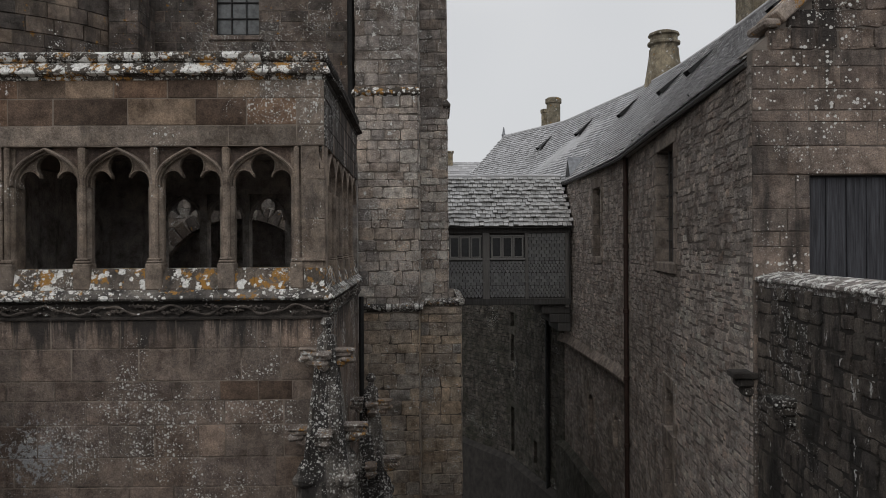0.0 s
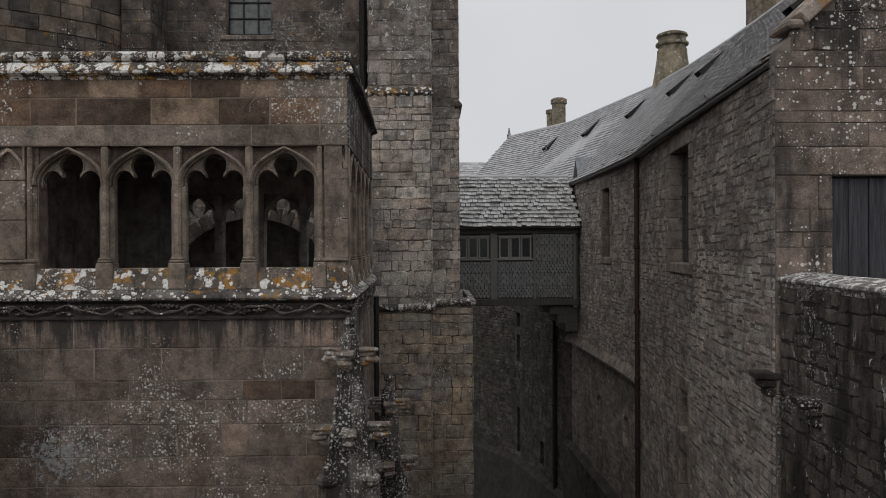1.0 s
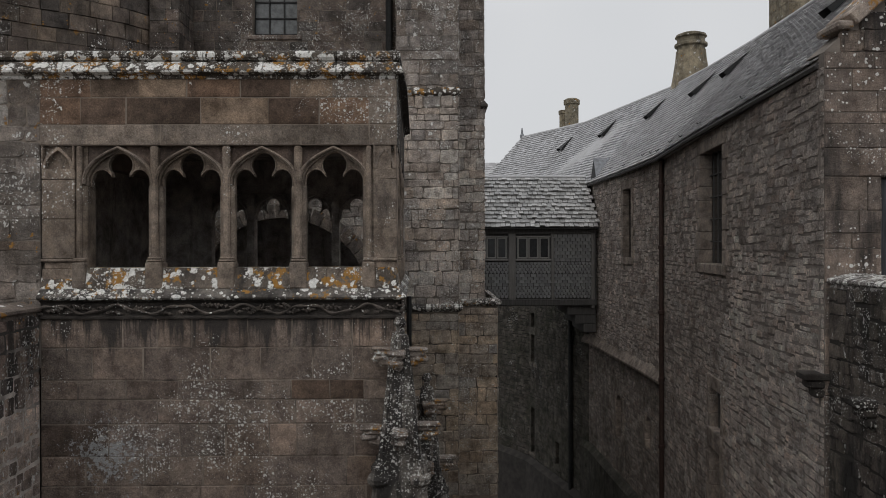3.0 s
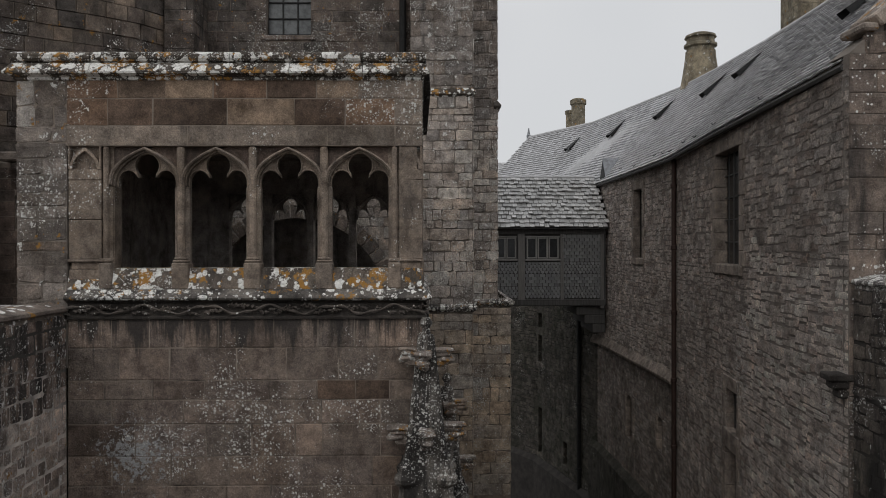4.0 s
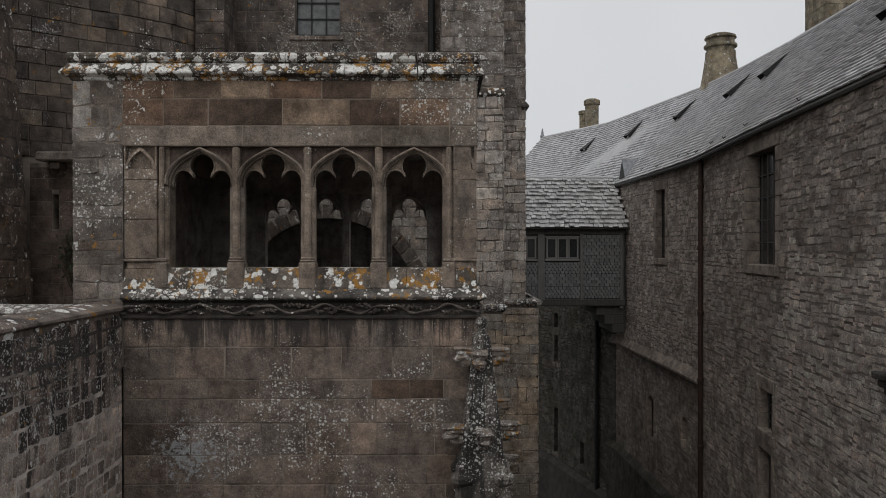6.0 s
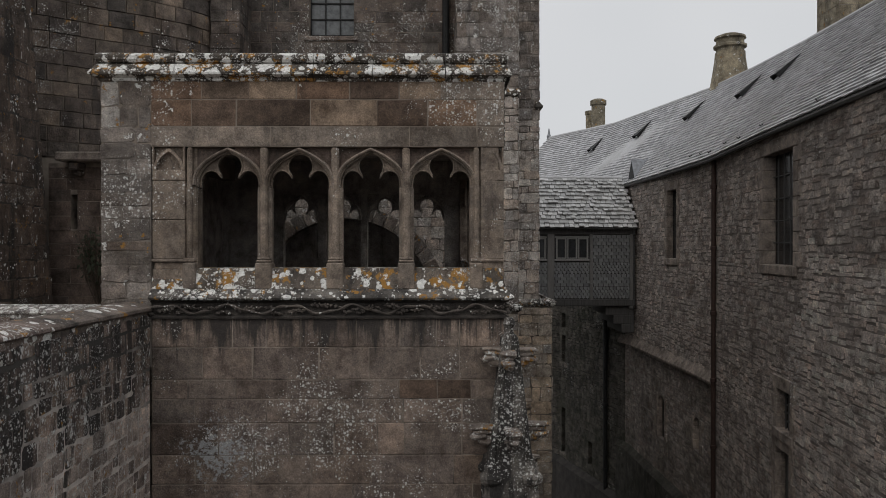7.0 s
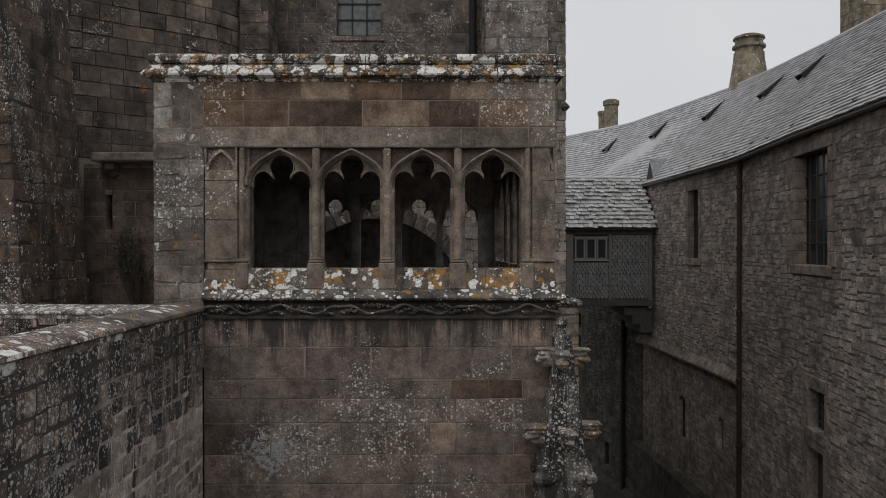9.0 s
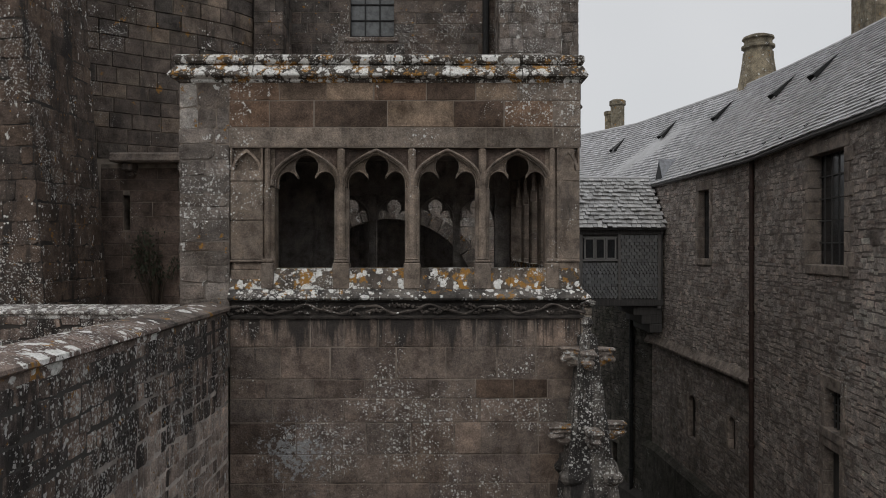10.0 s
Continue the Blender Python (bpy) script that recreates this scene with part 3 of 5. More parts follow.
lower = slab("lower_wall", p_turn, BASE, 7.045, 0.5, [], M_MORTAR, loggia)
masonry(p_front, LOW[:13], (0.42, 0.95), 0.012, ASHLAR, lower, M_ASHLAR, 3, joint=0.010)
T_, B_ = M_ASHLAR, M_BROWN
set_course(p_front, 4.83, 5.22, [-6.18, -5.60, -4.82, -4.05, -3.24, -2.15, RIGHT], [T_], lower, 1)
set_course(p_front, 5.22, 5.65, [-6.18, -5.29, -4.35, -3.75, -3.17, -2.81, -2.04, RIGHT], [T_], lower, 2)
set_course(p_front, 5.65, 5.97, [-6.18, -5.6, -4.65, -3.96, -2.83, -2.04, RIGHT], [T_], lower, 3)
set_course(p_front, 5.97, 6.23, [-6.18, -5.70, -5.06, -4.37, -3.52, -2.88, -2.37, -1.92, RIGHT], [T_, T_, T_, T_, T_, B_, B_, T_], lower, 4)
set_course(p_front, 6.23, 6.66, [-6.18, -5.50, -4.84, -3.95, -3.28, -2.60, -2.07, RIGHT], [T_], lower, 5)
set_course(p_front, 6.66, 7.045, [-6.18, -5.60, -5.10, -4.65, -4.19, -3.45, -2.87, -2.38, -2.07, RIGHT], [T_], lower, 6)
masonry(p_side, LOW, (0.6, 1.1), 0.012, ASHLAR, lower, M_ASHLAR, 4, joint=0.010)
upper = slab("upper_wall", p_turn_wide, 9.337, 10.217, 0.35, [], M_MORTAR_LINE, loggia)
UPP = [9.337, 9.61, 9.967, 10.217]
set_course(p_front, UPP[0], UPP[1], [LEFT, -5.48, -4.59, -3.87, -2.74, -1.84, RIGHT], [M_GREYTAN], upper, 7)
set_course(p_front, UPP[1], UPP[2], [LEFT, -5.64, -5.05, -4.06, -3.17, -2.50, -1.84, RIGHT], [M_REDDISH, M_BROWN, M_BROWN, M_LIGHT, M_BROWN, M_REDDISH, M_GREYTAN], upper, 8)
set_course(p_front, UPP[2], UPP[3], [LEFT, -5.51, -4.88, -4.25, -3.54, -2.88, -2.32, RIGHT], [M_REDDISH, M_UPPER, M_LIGHT, M_REDDISH, M_BROWN, M_LIGHT, M_GREYTAN], upper, 9)
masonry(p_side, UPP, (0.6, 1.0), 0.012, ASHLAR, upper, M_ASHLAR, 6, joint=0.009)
p_pier = Path((PIER, FRONT), (LEFT - 0.004, FRONT))
pier = slab("corner_pier", p_pier, 6.4, 9.335, 0.6, [], M_MORTAR_PALE, loggia)
PZ = [7.0, 7.30, 7.53, 7.76, 7.95, 8.08, 8.38, 8.55, 8.72, 8.96, 9.18, 9.39, 9.59, 9.87, 10.217]
masonry(p_pier, PZ, (0.22, 0.5), 0.016, ROUGH, pier, M_PIER, 8, joint=0.012)
p_pier_l = Path((PIER, 10.4), (PIER, FRONT))
masonry(p_pier_l, PZ, (0.22, 0.4), 0.016, ROUGH, pier, M_PIER, 9, joint=0.012)

# cornice in separate lengths
CORN = [(-0.3, 10.205), (0.015, 10.205), (0.03, 10.222), (0.03, 10.245), (0.08, 10.258), (0.125, 10.275), (0.13, 10.30), (0.045, 10.425), (0.0, 10.43), (0.0, 10.447), (0.045, 10.452), (0.07, 10.485), (0.072, 10.53), (0.05, 10.565), (0.015, 10.58), (-0.3, 10.588)]
s_left = BACK - FRONT
for a, b in zip((0.0, 2.6, s_left - 0.02, s_left + 1.0, s_left + 1.92, s_left + 2.83, s_left + 3.62, s_left + 4.58), (2.59, s_left - 0.03, s_left + 0.99, s_left + 1.91, s_left + 2.82, s_left + 3.61, s_left + 4.57, s_left + 5.364)):
    sweep("coping_stone", p_turn_wide, CORN, M_COPING, loggia, a, b)
for k in range(5):
    sweep("coping_stone", p_turn_wide, CORN, M_FRIEZE, loggia, s_left + 5.364 + k * 1.04 + (0.004 if k else 0), s_left + 5.364 + (k + 1) * 1.04 - 0.006)

# sill, string course and carved frieze
SILL = [(-0.28, 7.44), (0.02, 7.44), (0.02, 7.46), (-0.05, 7.715), (-0.28, 7.72)]
STRING = [(-0.3, 7.29), (0.06, 7.29), (0.105, 7.305), (0.12, 7.33), (0.11, 7.352), (0.02, 7.437), (-0.3, 7.438)]
FRIEZE = [(-0.3, 7.05), (0.05, 7.05), (0.055, 7.075), (0.0, 7.10), (-0.015, 7.17), (0.0, 7.25), (0.07, 7.288), (-0.3, 7.289)]
for k in range(5):
    L = p_front.length / 5
    sweep("sill", p_front, SILL, M_SILL, loggia, k * L + 0.002, (k + 1) * L - 0.002)
sweep("sill", p_side, SILL, M_SILL, loggia, 0.004)
sweep("string_course", p_turn, STRING, M_STRING, loggia)
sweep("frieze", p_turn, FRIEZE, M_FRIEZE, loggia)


def vine(path, s0, s1, z, seed):
    rng = random.Random(seed)
    pts, verts, faces = [], [], []
    n = int((s1 - s0) / 0.03)
    wave = lambda s: 0.052 * math.sin(s * 7.6) + 0.014 * math.sin(s * 19.0 + 1.0)
    for i in range(n + 1):
        s = s0 + (s1 - s0) * i / n
        p, nm = path.corner(s)
        pts.append(p + nm * (0.055 + 0.012 * math.sin(s * 13)) + Vector((0, 0, z + wave(s))))
    v, f = tube(pts, [0.017 + 0.006 * math.sin(0.9 * k) for k in range(n + 1)], 6)
    verts += v
    faces += f
    for i in range(0, n, 2):
        s = s0 + (s1 - s0) * i / n
        p, t, nm = path.at(s)
        if rng.random() < 0.25:
            continue
        sg = -1 if wave(s) > 0 else 1
        c = p + nm * 0.03 + Vector((0, 0, z + wave(s) * 0.2 + sg * rng.uniform(0.0, 0.06)))
        for lobe in range(3):
            a = rng.uniform(-0.6, 0.6) + (math.pi if lobe == 1 else 0.0) + (math.pi / 2 * sg if lobe == 2 else 0.0)
            e = c + t * (math.cos(a) * rng.uniform(0.04, 0.075)) + Vector((0, 0, math.sin(a) * 0.045))
            v, f = tube([c, (c + e) / 2 + nm * 0.035, e + nm * 0.012], [0.01, rng.uniform(0.014, 0.026), 0.005], 5)
            faces += [tuple(q + len(verts) for q in face) for face in f]
            verts += v
    return raw("vine_carving", verts, faces, M_VINE, loggia, "carved trailing vine, blackened")


vine(p_front, 0.02, p_front.length + 0.03, 7.175, 2)
vine(p_side, 0.02, p_side.length, 7.175, 5)

# arcade
SPRING, HEAD = 8.80, 9.335


def trefoil(scale=1.0, steps=8):
    """Half outline of a cusped head from the jamb to the crown, (x, z) about the bay's middle."""
    pts = [(-0.39, SPRING)]
    for i in range(steps):
        a = math.pi * (1.0 - 0.80 * i / (steps - 1))
        pts.append((-0.25 + 0.14 * math.cos(a), 8.872 + 0.16 * math.sin(a)))
    pts.append((-0.118, 8.93))
    for i in range(0, 9):
        a = radians(222) - radians(132) * i / 8
        pts.append((0.168 * math.cos(a), 9.085 + 0.168 * math.sin(a)))
    return [(x * scale, z) for x, z in pts]


def lancet(half, z0, z1, n=10, power=1.9):
    """Left half of a pointed arch, from its foot to its apex."""
    return [(-half * (1 - (i / n) ** power), z0 + (z1 - z0) * (i / n)) for i in range(n + 1)]


def bay(m, half, parent, pierced=True, material=None):
    """One bay's traceried head: cusped plate, arch moulding, cusp bead and spandrel strip."""
    material = material or M_TRACERY
    left = trefoil()
    rise = lancet(half, 8.84, 9.33, 18, 2.5)
    outline = [(-half, SPRING)] + left + [(-x, z) for x, z in left[::-1]][1:] + [(half, SPRING)] + ([(-x, z) for x, z in rise] + rise[::-1][1:] if pierced else [(half, HEAD), (-half, HEAD)])
    bm = bmesh.new()
    plate(bm, outline, m @ Matrix.Translation((0, 0.11, 0)), 0.10)
    head = part("arch_head", bm, material, parent)
    if pierced:
        for sg in (-1, 1):
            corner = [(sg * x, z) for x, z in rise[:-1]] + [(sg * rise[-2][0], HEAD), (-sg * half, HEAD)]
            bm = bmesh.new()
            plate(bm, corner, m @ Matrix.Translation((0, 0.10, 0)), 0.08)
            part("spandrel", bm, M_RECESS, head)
    for (h0, z0, z1), (h1, z2, z3), d in (((half, 8.84, 9.33), (half - 0.045, 8.82, 9.292), 0.004), ((half - 0.045, 8.82, 9.291), (half - 0.066, 8.81, 9.268), 0.05)):
        out, inn = lancet(h0, z0, z1, 18, 2.5), lancet(h1, z2, z3, 18, 2.5)
        ring = out + [(-x, z) for x, z in out[::-1]][1:] + [(-x, z) for x, z in inn][:-1] + inn[::-1]
        bm = bmesh.new()
        plate(bm, ring, m @ Matrix.Translation((0, d, 0)), 0.13 - d)
        part("arch_moulding", bm, material, parent)
    roll = lancet(half - 0.022, 8.83, 9.311, 18, 2.5)
    pts = [m @ Vector((x, 0.002, z)) for x, z in roll] + [m @ Vector((-x, 0.002, z)) for x, z in roll[::-1]][1:]
    v, f = tube(pts, 0.017, 6)
    raw("arch_roll", v, f, material, head)
    pts = [m @ Vector((x, 0.105, z)) for x, z in left] + [m @ Vector((-x, 0.105, z)) for x, z in left[::-1]][1:]
    v, f = tube(pts, 0.011, 6)
    raw("cusp_bead", v, f, material, head)


def mullion(m, parent):
    """A shaft with a base, a pair of side rolls and a strip up through the spandrels."""
    bm = bmesh.new()
    box(bm, -0.098, 0.098, 0.05, 0.21, 7.62, SPRING + 0.02, 0.035)
    box(bm, -0.05, 0.05, -0.006, 0.12, 7.7, HEAD, 0.025)
    bmesh.ops.transform(bm, verts=bm.verts, matrix=m)
    shaft = part("mullion", bm, M_TRACERY, parent)
    bm = bmesh.new()
    box(bm, -0.112, 0.112, -0.03, 0.2, 7.44, 7.79, 0.015)
    box(bm, -0.10, 0.10, -0.022, 0.19, 7.795, 7.825, 0.012)
    box(bm, -0.085, 0.085, -0.014, 0.18, 7.83, 7.86, 0.01)
    bmesh.ops.transform(bm, verts=bm.verts, matrix=m)
    part("base", bm, M_TRACERY, shaft)
    return shaft


def jamb(m, x0, x1, parent, panel=True, flip=1):
    """A solid pier at the end of the arcade: plain blocks below, a small blind cusped arch at its head, a moulded base."""
    bm = bmesh.new()
    box(bm, x0, x1, 0.075, 0.3, 7.44, HEAD, 0.0, m)
    pier_ob = part("end_pier", bm, M_TRACERY, parent)
    if not panel:
        return
    inner = x1 if flip > 0 else x0
    a, b = (x0 + 0.004, x1 - 0.145) if flip > 0 else (x0 + 0.145, x1 - 0.004)
    for z0, z1 in ((7.445, 7.70), (7.84, 8.36), (8.366, 8.885), (8.891, 9.03)):
        bm = bmesh.new()
        box(bm, a, b, 0.012, 0.09, z0, z1, 0.008, m)
        part("block", bm, M_TRACERY, pier_ob)
    bm = bmesh.new()
    box(bm, a - 0.004, b + 0.004, -0.02, 0.08, 7.80, 7.837, 0.012, m)
    box(bm, a + 0.03, b - 0.03, 0.03, 0.08, 7.702, 7.798, 0.01, m)
    part("panel_base", bm, M_TRACERY, pier_ob)
    # attached shaft beside the opening
    c = inner - flip * 0.085
    bm = bmesh.new()
    box(bm, c - 0.075, c + 0.075, 0.03, 0.24, 7.62, SPRING + 0.03, 0.03, m)
    box(bm, c - 0.035, c + 0.035, -0.006, 0.12, 7.7, HEAD, 0.02, m)
    shaft = part("shaft", bm, M_TRACERY, pier_ob)
    bm = bmesh.new()
    box(bm, c - 0.088, c + 0.084, -0.03, 0.2, 7.445, 7.79, 0.015, m)
    box(bm, c - 0.078, c + 0.078, -0.02, 0.2, 7.80, 7.85, 0.012, m)
    part("base", bm, M_TRACERY, shaft)
    # blind cusped arch
    mid, w = (a + b) / 2, (b - a) / 2
    for x in (a + 0.014, b - 0.014):
        bm = bmesh.new()
        box(bm, x - 0.013, x + 0.013, 0.0, 0.09, 9.03, HEAD, 0.006, m)
        part("panel_strip", bm, M_TRACERY, pier_ob)
    out, inn = lancet(w - 0.02, 9.03, 9.32, 12, 2.3), lancet(w - 0.055, 9.03, 9.275, 12, 2.3)
    ring = out + [(-x, z) for x, z in out[::-1]][1:] + [(-x, z) for x, z in inn][:-1] + inn[::-1]
    bm = bmesh.new()
    plate(bm, [(mid + x, z) for x, z in ring], m @ Matrix.Translation((0, 0.004, 0)), 0.08)
    part("panel_arch", bm, M_TRACERY, pier_ob)
    for sg in (-1, 1):
        v, f = tube([m @ Vector((mid + sg * (w - 0.05), 0.03, 9.10)), m @ Vector((mid + sg * w * 0.62, 0.03, 9.125)), m @ Vector((mid + sg * w * 0.40, 0.03, 9.10)), m @ Vector((mid + sg * w * 0.48, 0.035, 9.18)), m @ Vector((mid + sg * w * 0.28, 0.035, 9.245))], [0.014, 0.014, 0.008, 0.012, 0.012], 6)
        raw("cusp", v, f, M_TRACERY, pier_ob)


m_front = Matrix.Translation((0, FRONT, 0))
for cx in (-5.164, -4.215, -3.262, -2.315):
    bay(m_front @ Matrix.Translation((cx, 0, 0)), 0.474, loggia)
for cx in (-4.69, -3.738, -2.788):
    mullion(m_front @ Matrix.Translation((cx, 0, 0)), loggia)
jamb(m_front, LEFT + 0.002, -5.59, loggia)
jamb(m_front, -1.935, RIGHT - 0.002, loggia, True, -1)
# side arcade
side_dir = Vector((SIDE_END - RIGHT, BACK - FRONT, 0)).normalized()
m_side = Matrix.Translation((RIGHT, FRONT, 0)) @ Matrix.Rotation(math.atan2(side_dir.y, side_dir.x), 4, "Z")
for k in range(5):
    bay(m_side @ Matrix.Translation((0.82 + 0.93 * k, 0, 0)), 0.463, loggia)
    if k:
        mullion(m_side @ Matrix.Translation((0.355 + 0.93 * k, 0, 0)), loggia)
jamb(m_side, 0.02, 0.37, loggia, False)
jamb(m_side, 4.99, p_side.length, loggia, False)
# inside
boxed("loggia_floor", (PIER + 0.1, RIGHT - 0.3, FRONT + 0.3, BACK, 7.1, 7.3), M_INNER, loggia)
boxed("loggia_roof", (PIER + 0.05, RIGHT - 0.25, FRONT + 0.1, BACK + 0.3, 9.75, 10.2), M_INNER, loggia)
p_inl = Path((PIER + 0.1, FRONT + 0.6), (PIER + 0.1, BACK))
slab("inner_wall", p_inl, 6.0, 9.74, 0.15, [], M_INNER, loggia)
p_back = Path((PIER, BACK), (SIDE_END, BACK))
opens = [(c - PIER - 0.36, c - PIER + 0.36) for c in (-5.16, -4.29, -3.44, -2.58)]
slab("rear_wall", p_back, 6.0, 9.74, 0.25, [(a, b, 7.35, HEAD - 0.27) for a, b in opens], M_INNER, loggia)
for a, b in opens:
    bay(Matrix.Translation((PIER + (a + b) / 2, BACK, -0.27)) @ Matrix.Diagonal((0.9, 1, 1, 1)), 0.42, loggia, False, M_INNER)

# ---------------------------------------------------------------- pinnacle at the loggia's corner
def pinnacle(cx, cy, top, height, slope, seed):
    rng = random.Random(seed)
    th = thing("pinnacle", "weathered crocketed stone pinnacle mottled with white lichen", "pinnacle")
    half = lambda drop: 0.075 + slope * max(drop - 0.1, 0.0)
    courses_ = [0.22, 0.62, 1.0, 1.35, 1.72, 2.1, 2.5, 2.95, 3.4, 3.9, 4.4, height]
    for a, b in zip(courses_, courses_[1:]):
        verts, faces = [], []
        for d in (b, a + 0.006):
            h = half(d)
            r = 0.62 * h
            verts += [(cx + x, cy + y, top - d) for x, y in ((-r, -h), (-0.32 * h, -0.93 * h), (0.32 * h, -0.93 * h), (r, -h), (h, -r), (0.93 * h, -0.32 * h), (0.93 * h, 0.32 * h), (h, r), (r, h), (-r, h), (-h, r), (-0.93 * h, 0.32 * h), (-0.93 * h, -0.32 * h), (-h, -r))]
        n = len(verts) // 2
        faces = [(k, (k + 1) % n, n + (k + 1) % n, n + k) for k in range(n)] + [tuple(range(n))[::-1], tuple(range(n, 2 * n))]
        raw("spire_course", verts, faces, M_PINN, th)
    for sx, sy in ((-1, -1), (1, -1), (1, 1), (-1, 1)):
        pts = []
        for k in range(14):
            d = 0.25 + (height - 0.3) * k / 13
            pts.append((cx + sx * half(d) * 0.84, cy + sy * half(d) * 0.84, top - d))
        v, f = tube(pts, [0.03 + 0.004 * k for k in range(14)], 6)
        raw("edge_roll", v, f, M_PINN, th)
    lathe("finial", [(0.06, -0.26), (0.06, -0.2), (0.045, -0.14), (0.07, -0.11), (0.085, -0.08), (0.075, -0.05), (0.05, 0.0)], 8, (cx, cy, top), M_PINN, th)
    for row in range(5):
        drop = 0.50 + 0.98 * row
        if drop > height - 0.2:
            break
        for k in range(4):
            a = math.pi / 2 * k + rng.uniform(-0.15, 0.15)
            d = Vector((math.cos(a), math.sin(a), 0))
            side = Vector((-d.y, d.x, 0))
            mm = Matrix((d, side, Vector((0, 0, 1)))).transposed().to_4x4()
            mm.translation = (cx, cy, top - drop + rng.uniform(-0.03, 0.03))
            r = half(drop) * 0.9
            q = 1.0 + 0.22 * row
            bm = bmesh.new()
            box(bm, r - 0.05, r + 0.25 * q, -0.10, 0.10, 0.04, 0.085, 0.018, mm)
            box(bm, r - 0.05, r + 0.21 * q, -0.085, 0.085, -0.02, 0.045, 0.02, mm)
            box(bm, r + 0.06, r + 0.25 * q, -0.09, 0.09, -0.10, -0.015, 0.035, mm)
            box(bm, r - 0.05, r + 0.16 * q, -0.06, 0.06, -0.16, -0.03, 0.03, mm)
            bmesh.ops.subdivide_edges(bm, edges=bm.edges, cuts=1)
            for v in bm.verts:
                v.co += Vector(noise.noise_vector(v.co * 9.0)) * 0.028
            part("crocket", bm, M_CROCKET, th)
    for k in range(4):
        a = math.pi / 2 * k + math.pi / 4
        zt = top - 1.78
        rr = half(2.3) * 1.1
        gx, gy = cx + rr * math.cos(a), cy + rr * math.sin(a)
        lathe("gablet", [(0.11, -3.2), (0.11, -0.50), (0.085, -0.34), (0.15, -0.28), (0.16, -0.22), (0.10, -0.16), (0.085, -0.08), (0.03, 0.0)], 6, (gx, gy, zt), M_PINN, th, "", 0.5)
    return th


pinnacle(-1.43, 9.56, 7.08, 5.2, 0.118, 5)
pinnacle(-1.12, 12.4, 5.85, 4.6, 0.10, 9)
drain = thing("drain_pipe", "thin dark iron drain pipe on the loggia side", "pipe")
v, f = tube([(-1.50, 14.6, 7.0), (-1.50, 14.6, 4.0), (-1.50, 14.6, BASE)], 0.05, 8)
raw("shaft", v, f, M_IRON, drain)

# ---------------------------------------------------------------- church behind
church = thing("church", "tall grey-brown stone church with a stair tower and buttresses", "church")
p_nave = Path((-8.3, 19.0), (-1.9, 19.0))
W = (p_nave.pts[0].x * -1 - 5.67, p_nave.pts[0].x * -1 - 4.52)
nave_hole = [(W[0], W[1], 13.42, 17.5)]
rng = random.Random(21)
nave = slab("nave_wall", p_nave, BASE, 22.0, 0.8, nave_hole, M_MORTAR, church)
masonry(p_nave, courses(10.5, 15.5, 0.24, 0.36, rng), (0.35, 0.75), 0.014, ASHLAR, nave, M_CHURCH, 31, nave_hole)
window = boxed("window", (-5.67, -4.52, 19.30, 19.33, 13.42, 17.5), M_GLASS_PALE, church)
for k in range(4):
    boxed("glazing_bar", (-5.685 + 0.383 * k, -5.655 + 0.383 * k, 19.25, 19.30, 13.42, 17.5), M_IRON, window)
for k in range(7):
    boxed("glazing_bar", (-5.67, -4.52, 19.26, 19.30, 13.50 + 0.42 * k, 13.53 + 0.42 * k), M_IRON, window)
boxed("window_sill", (-5.8, -4.4, 18.94, 19.3, 13.3, 13.42), M_CHURCH, church, 0.02)
p_pil = Path((-7.85, 18.9), (-7.85, 17.85), (-7.15, 17.85), (-7.15, 18.9))
pil = slab("pilaster", p_pil, BASE, 22.0, 0.3, [], M_MORTAR_DARK, church)
masonry(p_pil, courses(10.0, 15.0, 0.26, 0.36, rng), (0.3, 0.65), 0.014, ASHLAR, pil, M_CHURCH, 32)
p_apse = Path((-13.5, 14.4), (-12.0, 14.9), (-10.8, 15.55), (-9.84, 16.3), (-9.0, 16.85), (-8.35, 17.4), (-7.95, 18.0), (-7.9, 18.9))
apse = slab("apse_wall", p_apse, BASE, 22.0, 0.6, [], M_MORTAR_LINE, church)
masonry(p_apse, courses(9.9, 15.0, 0.30, 0.36, rng), (0.38, 0.66), 0.04, ASHLAR, apse, M_APSE, 33, joint=0.016)
# stair tower: front buttress and set-back part
p_tow = Path((-1.9, 19.0), (-1.9, 17.6), (-0.426, 17.6), (-0.426, 19.2), (0.286, 19.2), (0.286, 24.0))
tower = slab("tower_wall", p_tow, 6.4, 22.0, 0.5, [], M_MORTAR_PALE, church)
masonry(p_tow, courses(11.62, 15.2, 0.18, 0.36, rng), (0.2, 0.6), 0.025, ROUGH, tower, M_TOWERTOP, 43, s1=6.5, joint=0.016)
masonry(p_tow, courses(6.6, 11.6, 0.14, 0.34, rng), (0.16, 0.55), 0.03, ROUGH, tower, M_TOWER, 34, s1=6.5, joint=0.018, wobble=0.01, near=lambda p: p.z < 13.5)
p_towlow = Path((-1.9, 19.0), (-1.9, 17.55), (-0.44, 17.55), (-0.44, 19.15), (0.62, 19.15), (0.62, 29.3))
towlow = slab("tower_base", p_towlow, BASE, 6.42, 0.6, [], M_MORTAR, church)
masonry(p_towlow, courses(1.5, 6.4, 0.18, 0.36, rng), (0.2, 0.6), 0.025, ROUGH, towlow, M_TOWERLOW, 35, s1=6.4, joint=0.018, wobble=0.008)
LEDGE = [(-0.1, 6.42), (0.02, 6.43), (0.10, 6.50), (0.11, 6.56), (0.06, 6.60), (-0.1, 6.64)]
sweep("ledge", p_towlow, LEDGE, M_STRING, church, 0.0, 9.5)
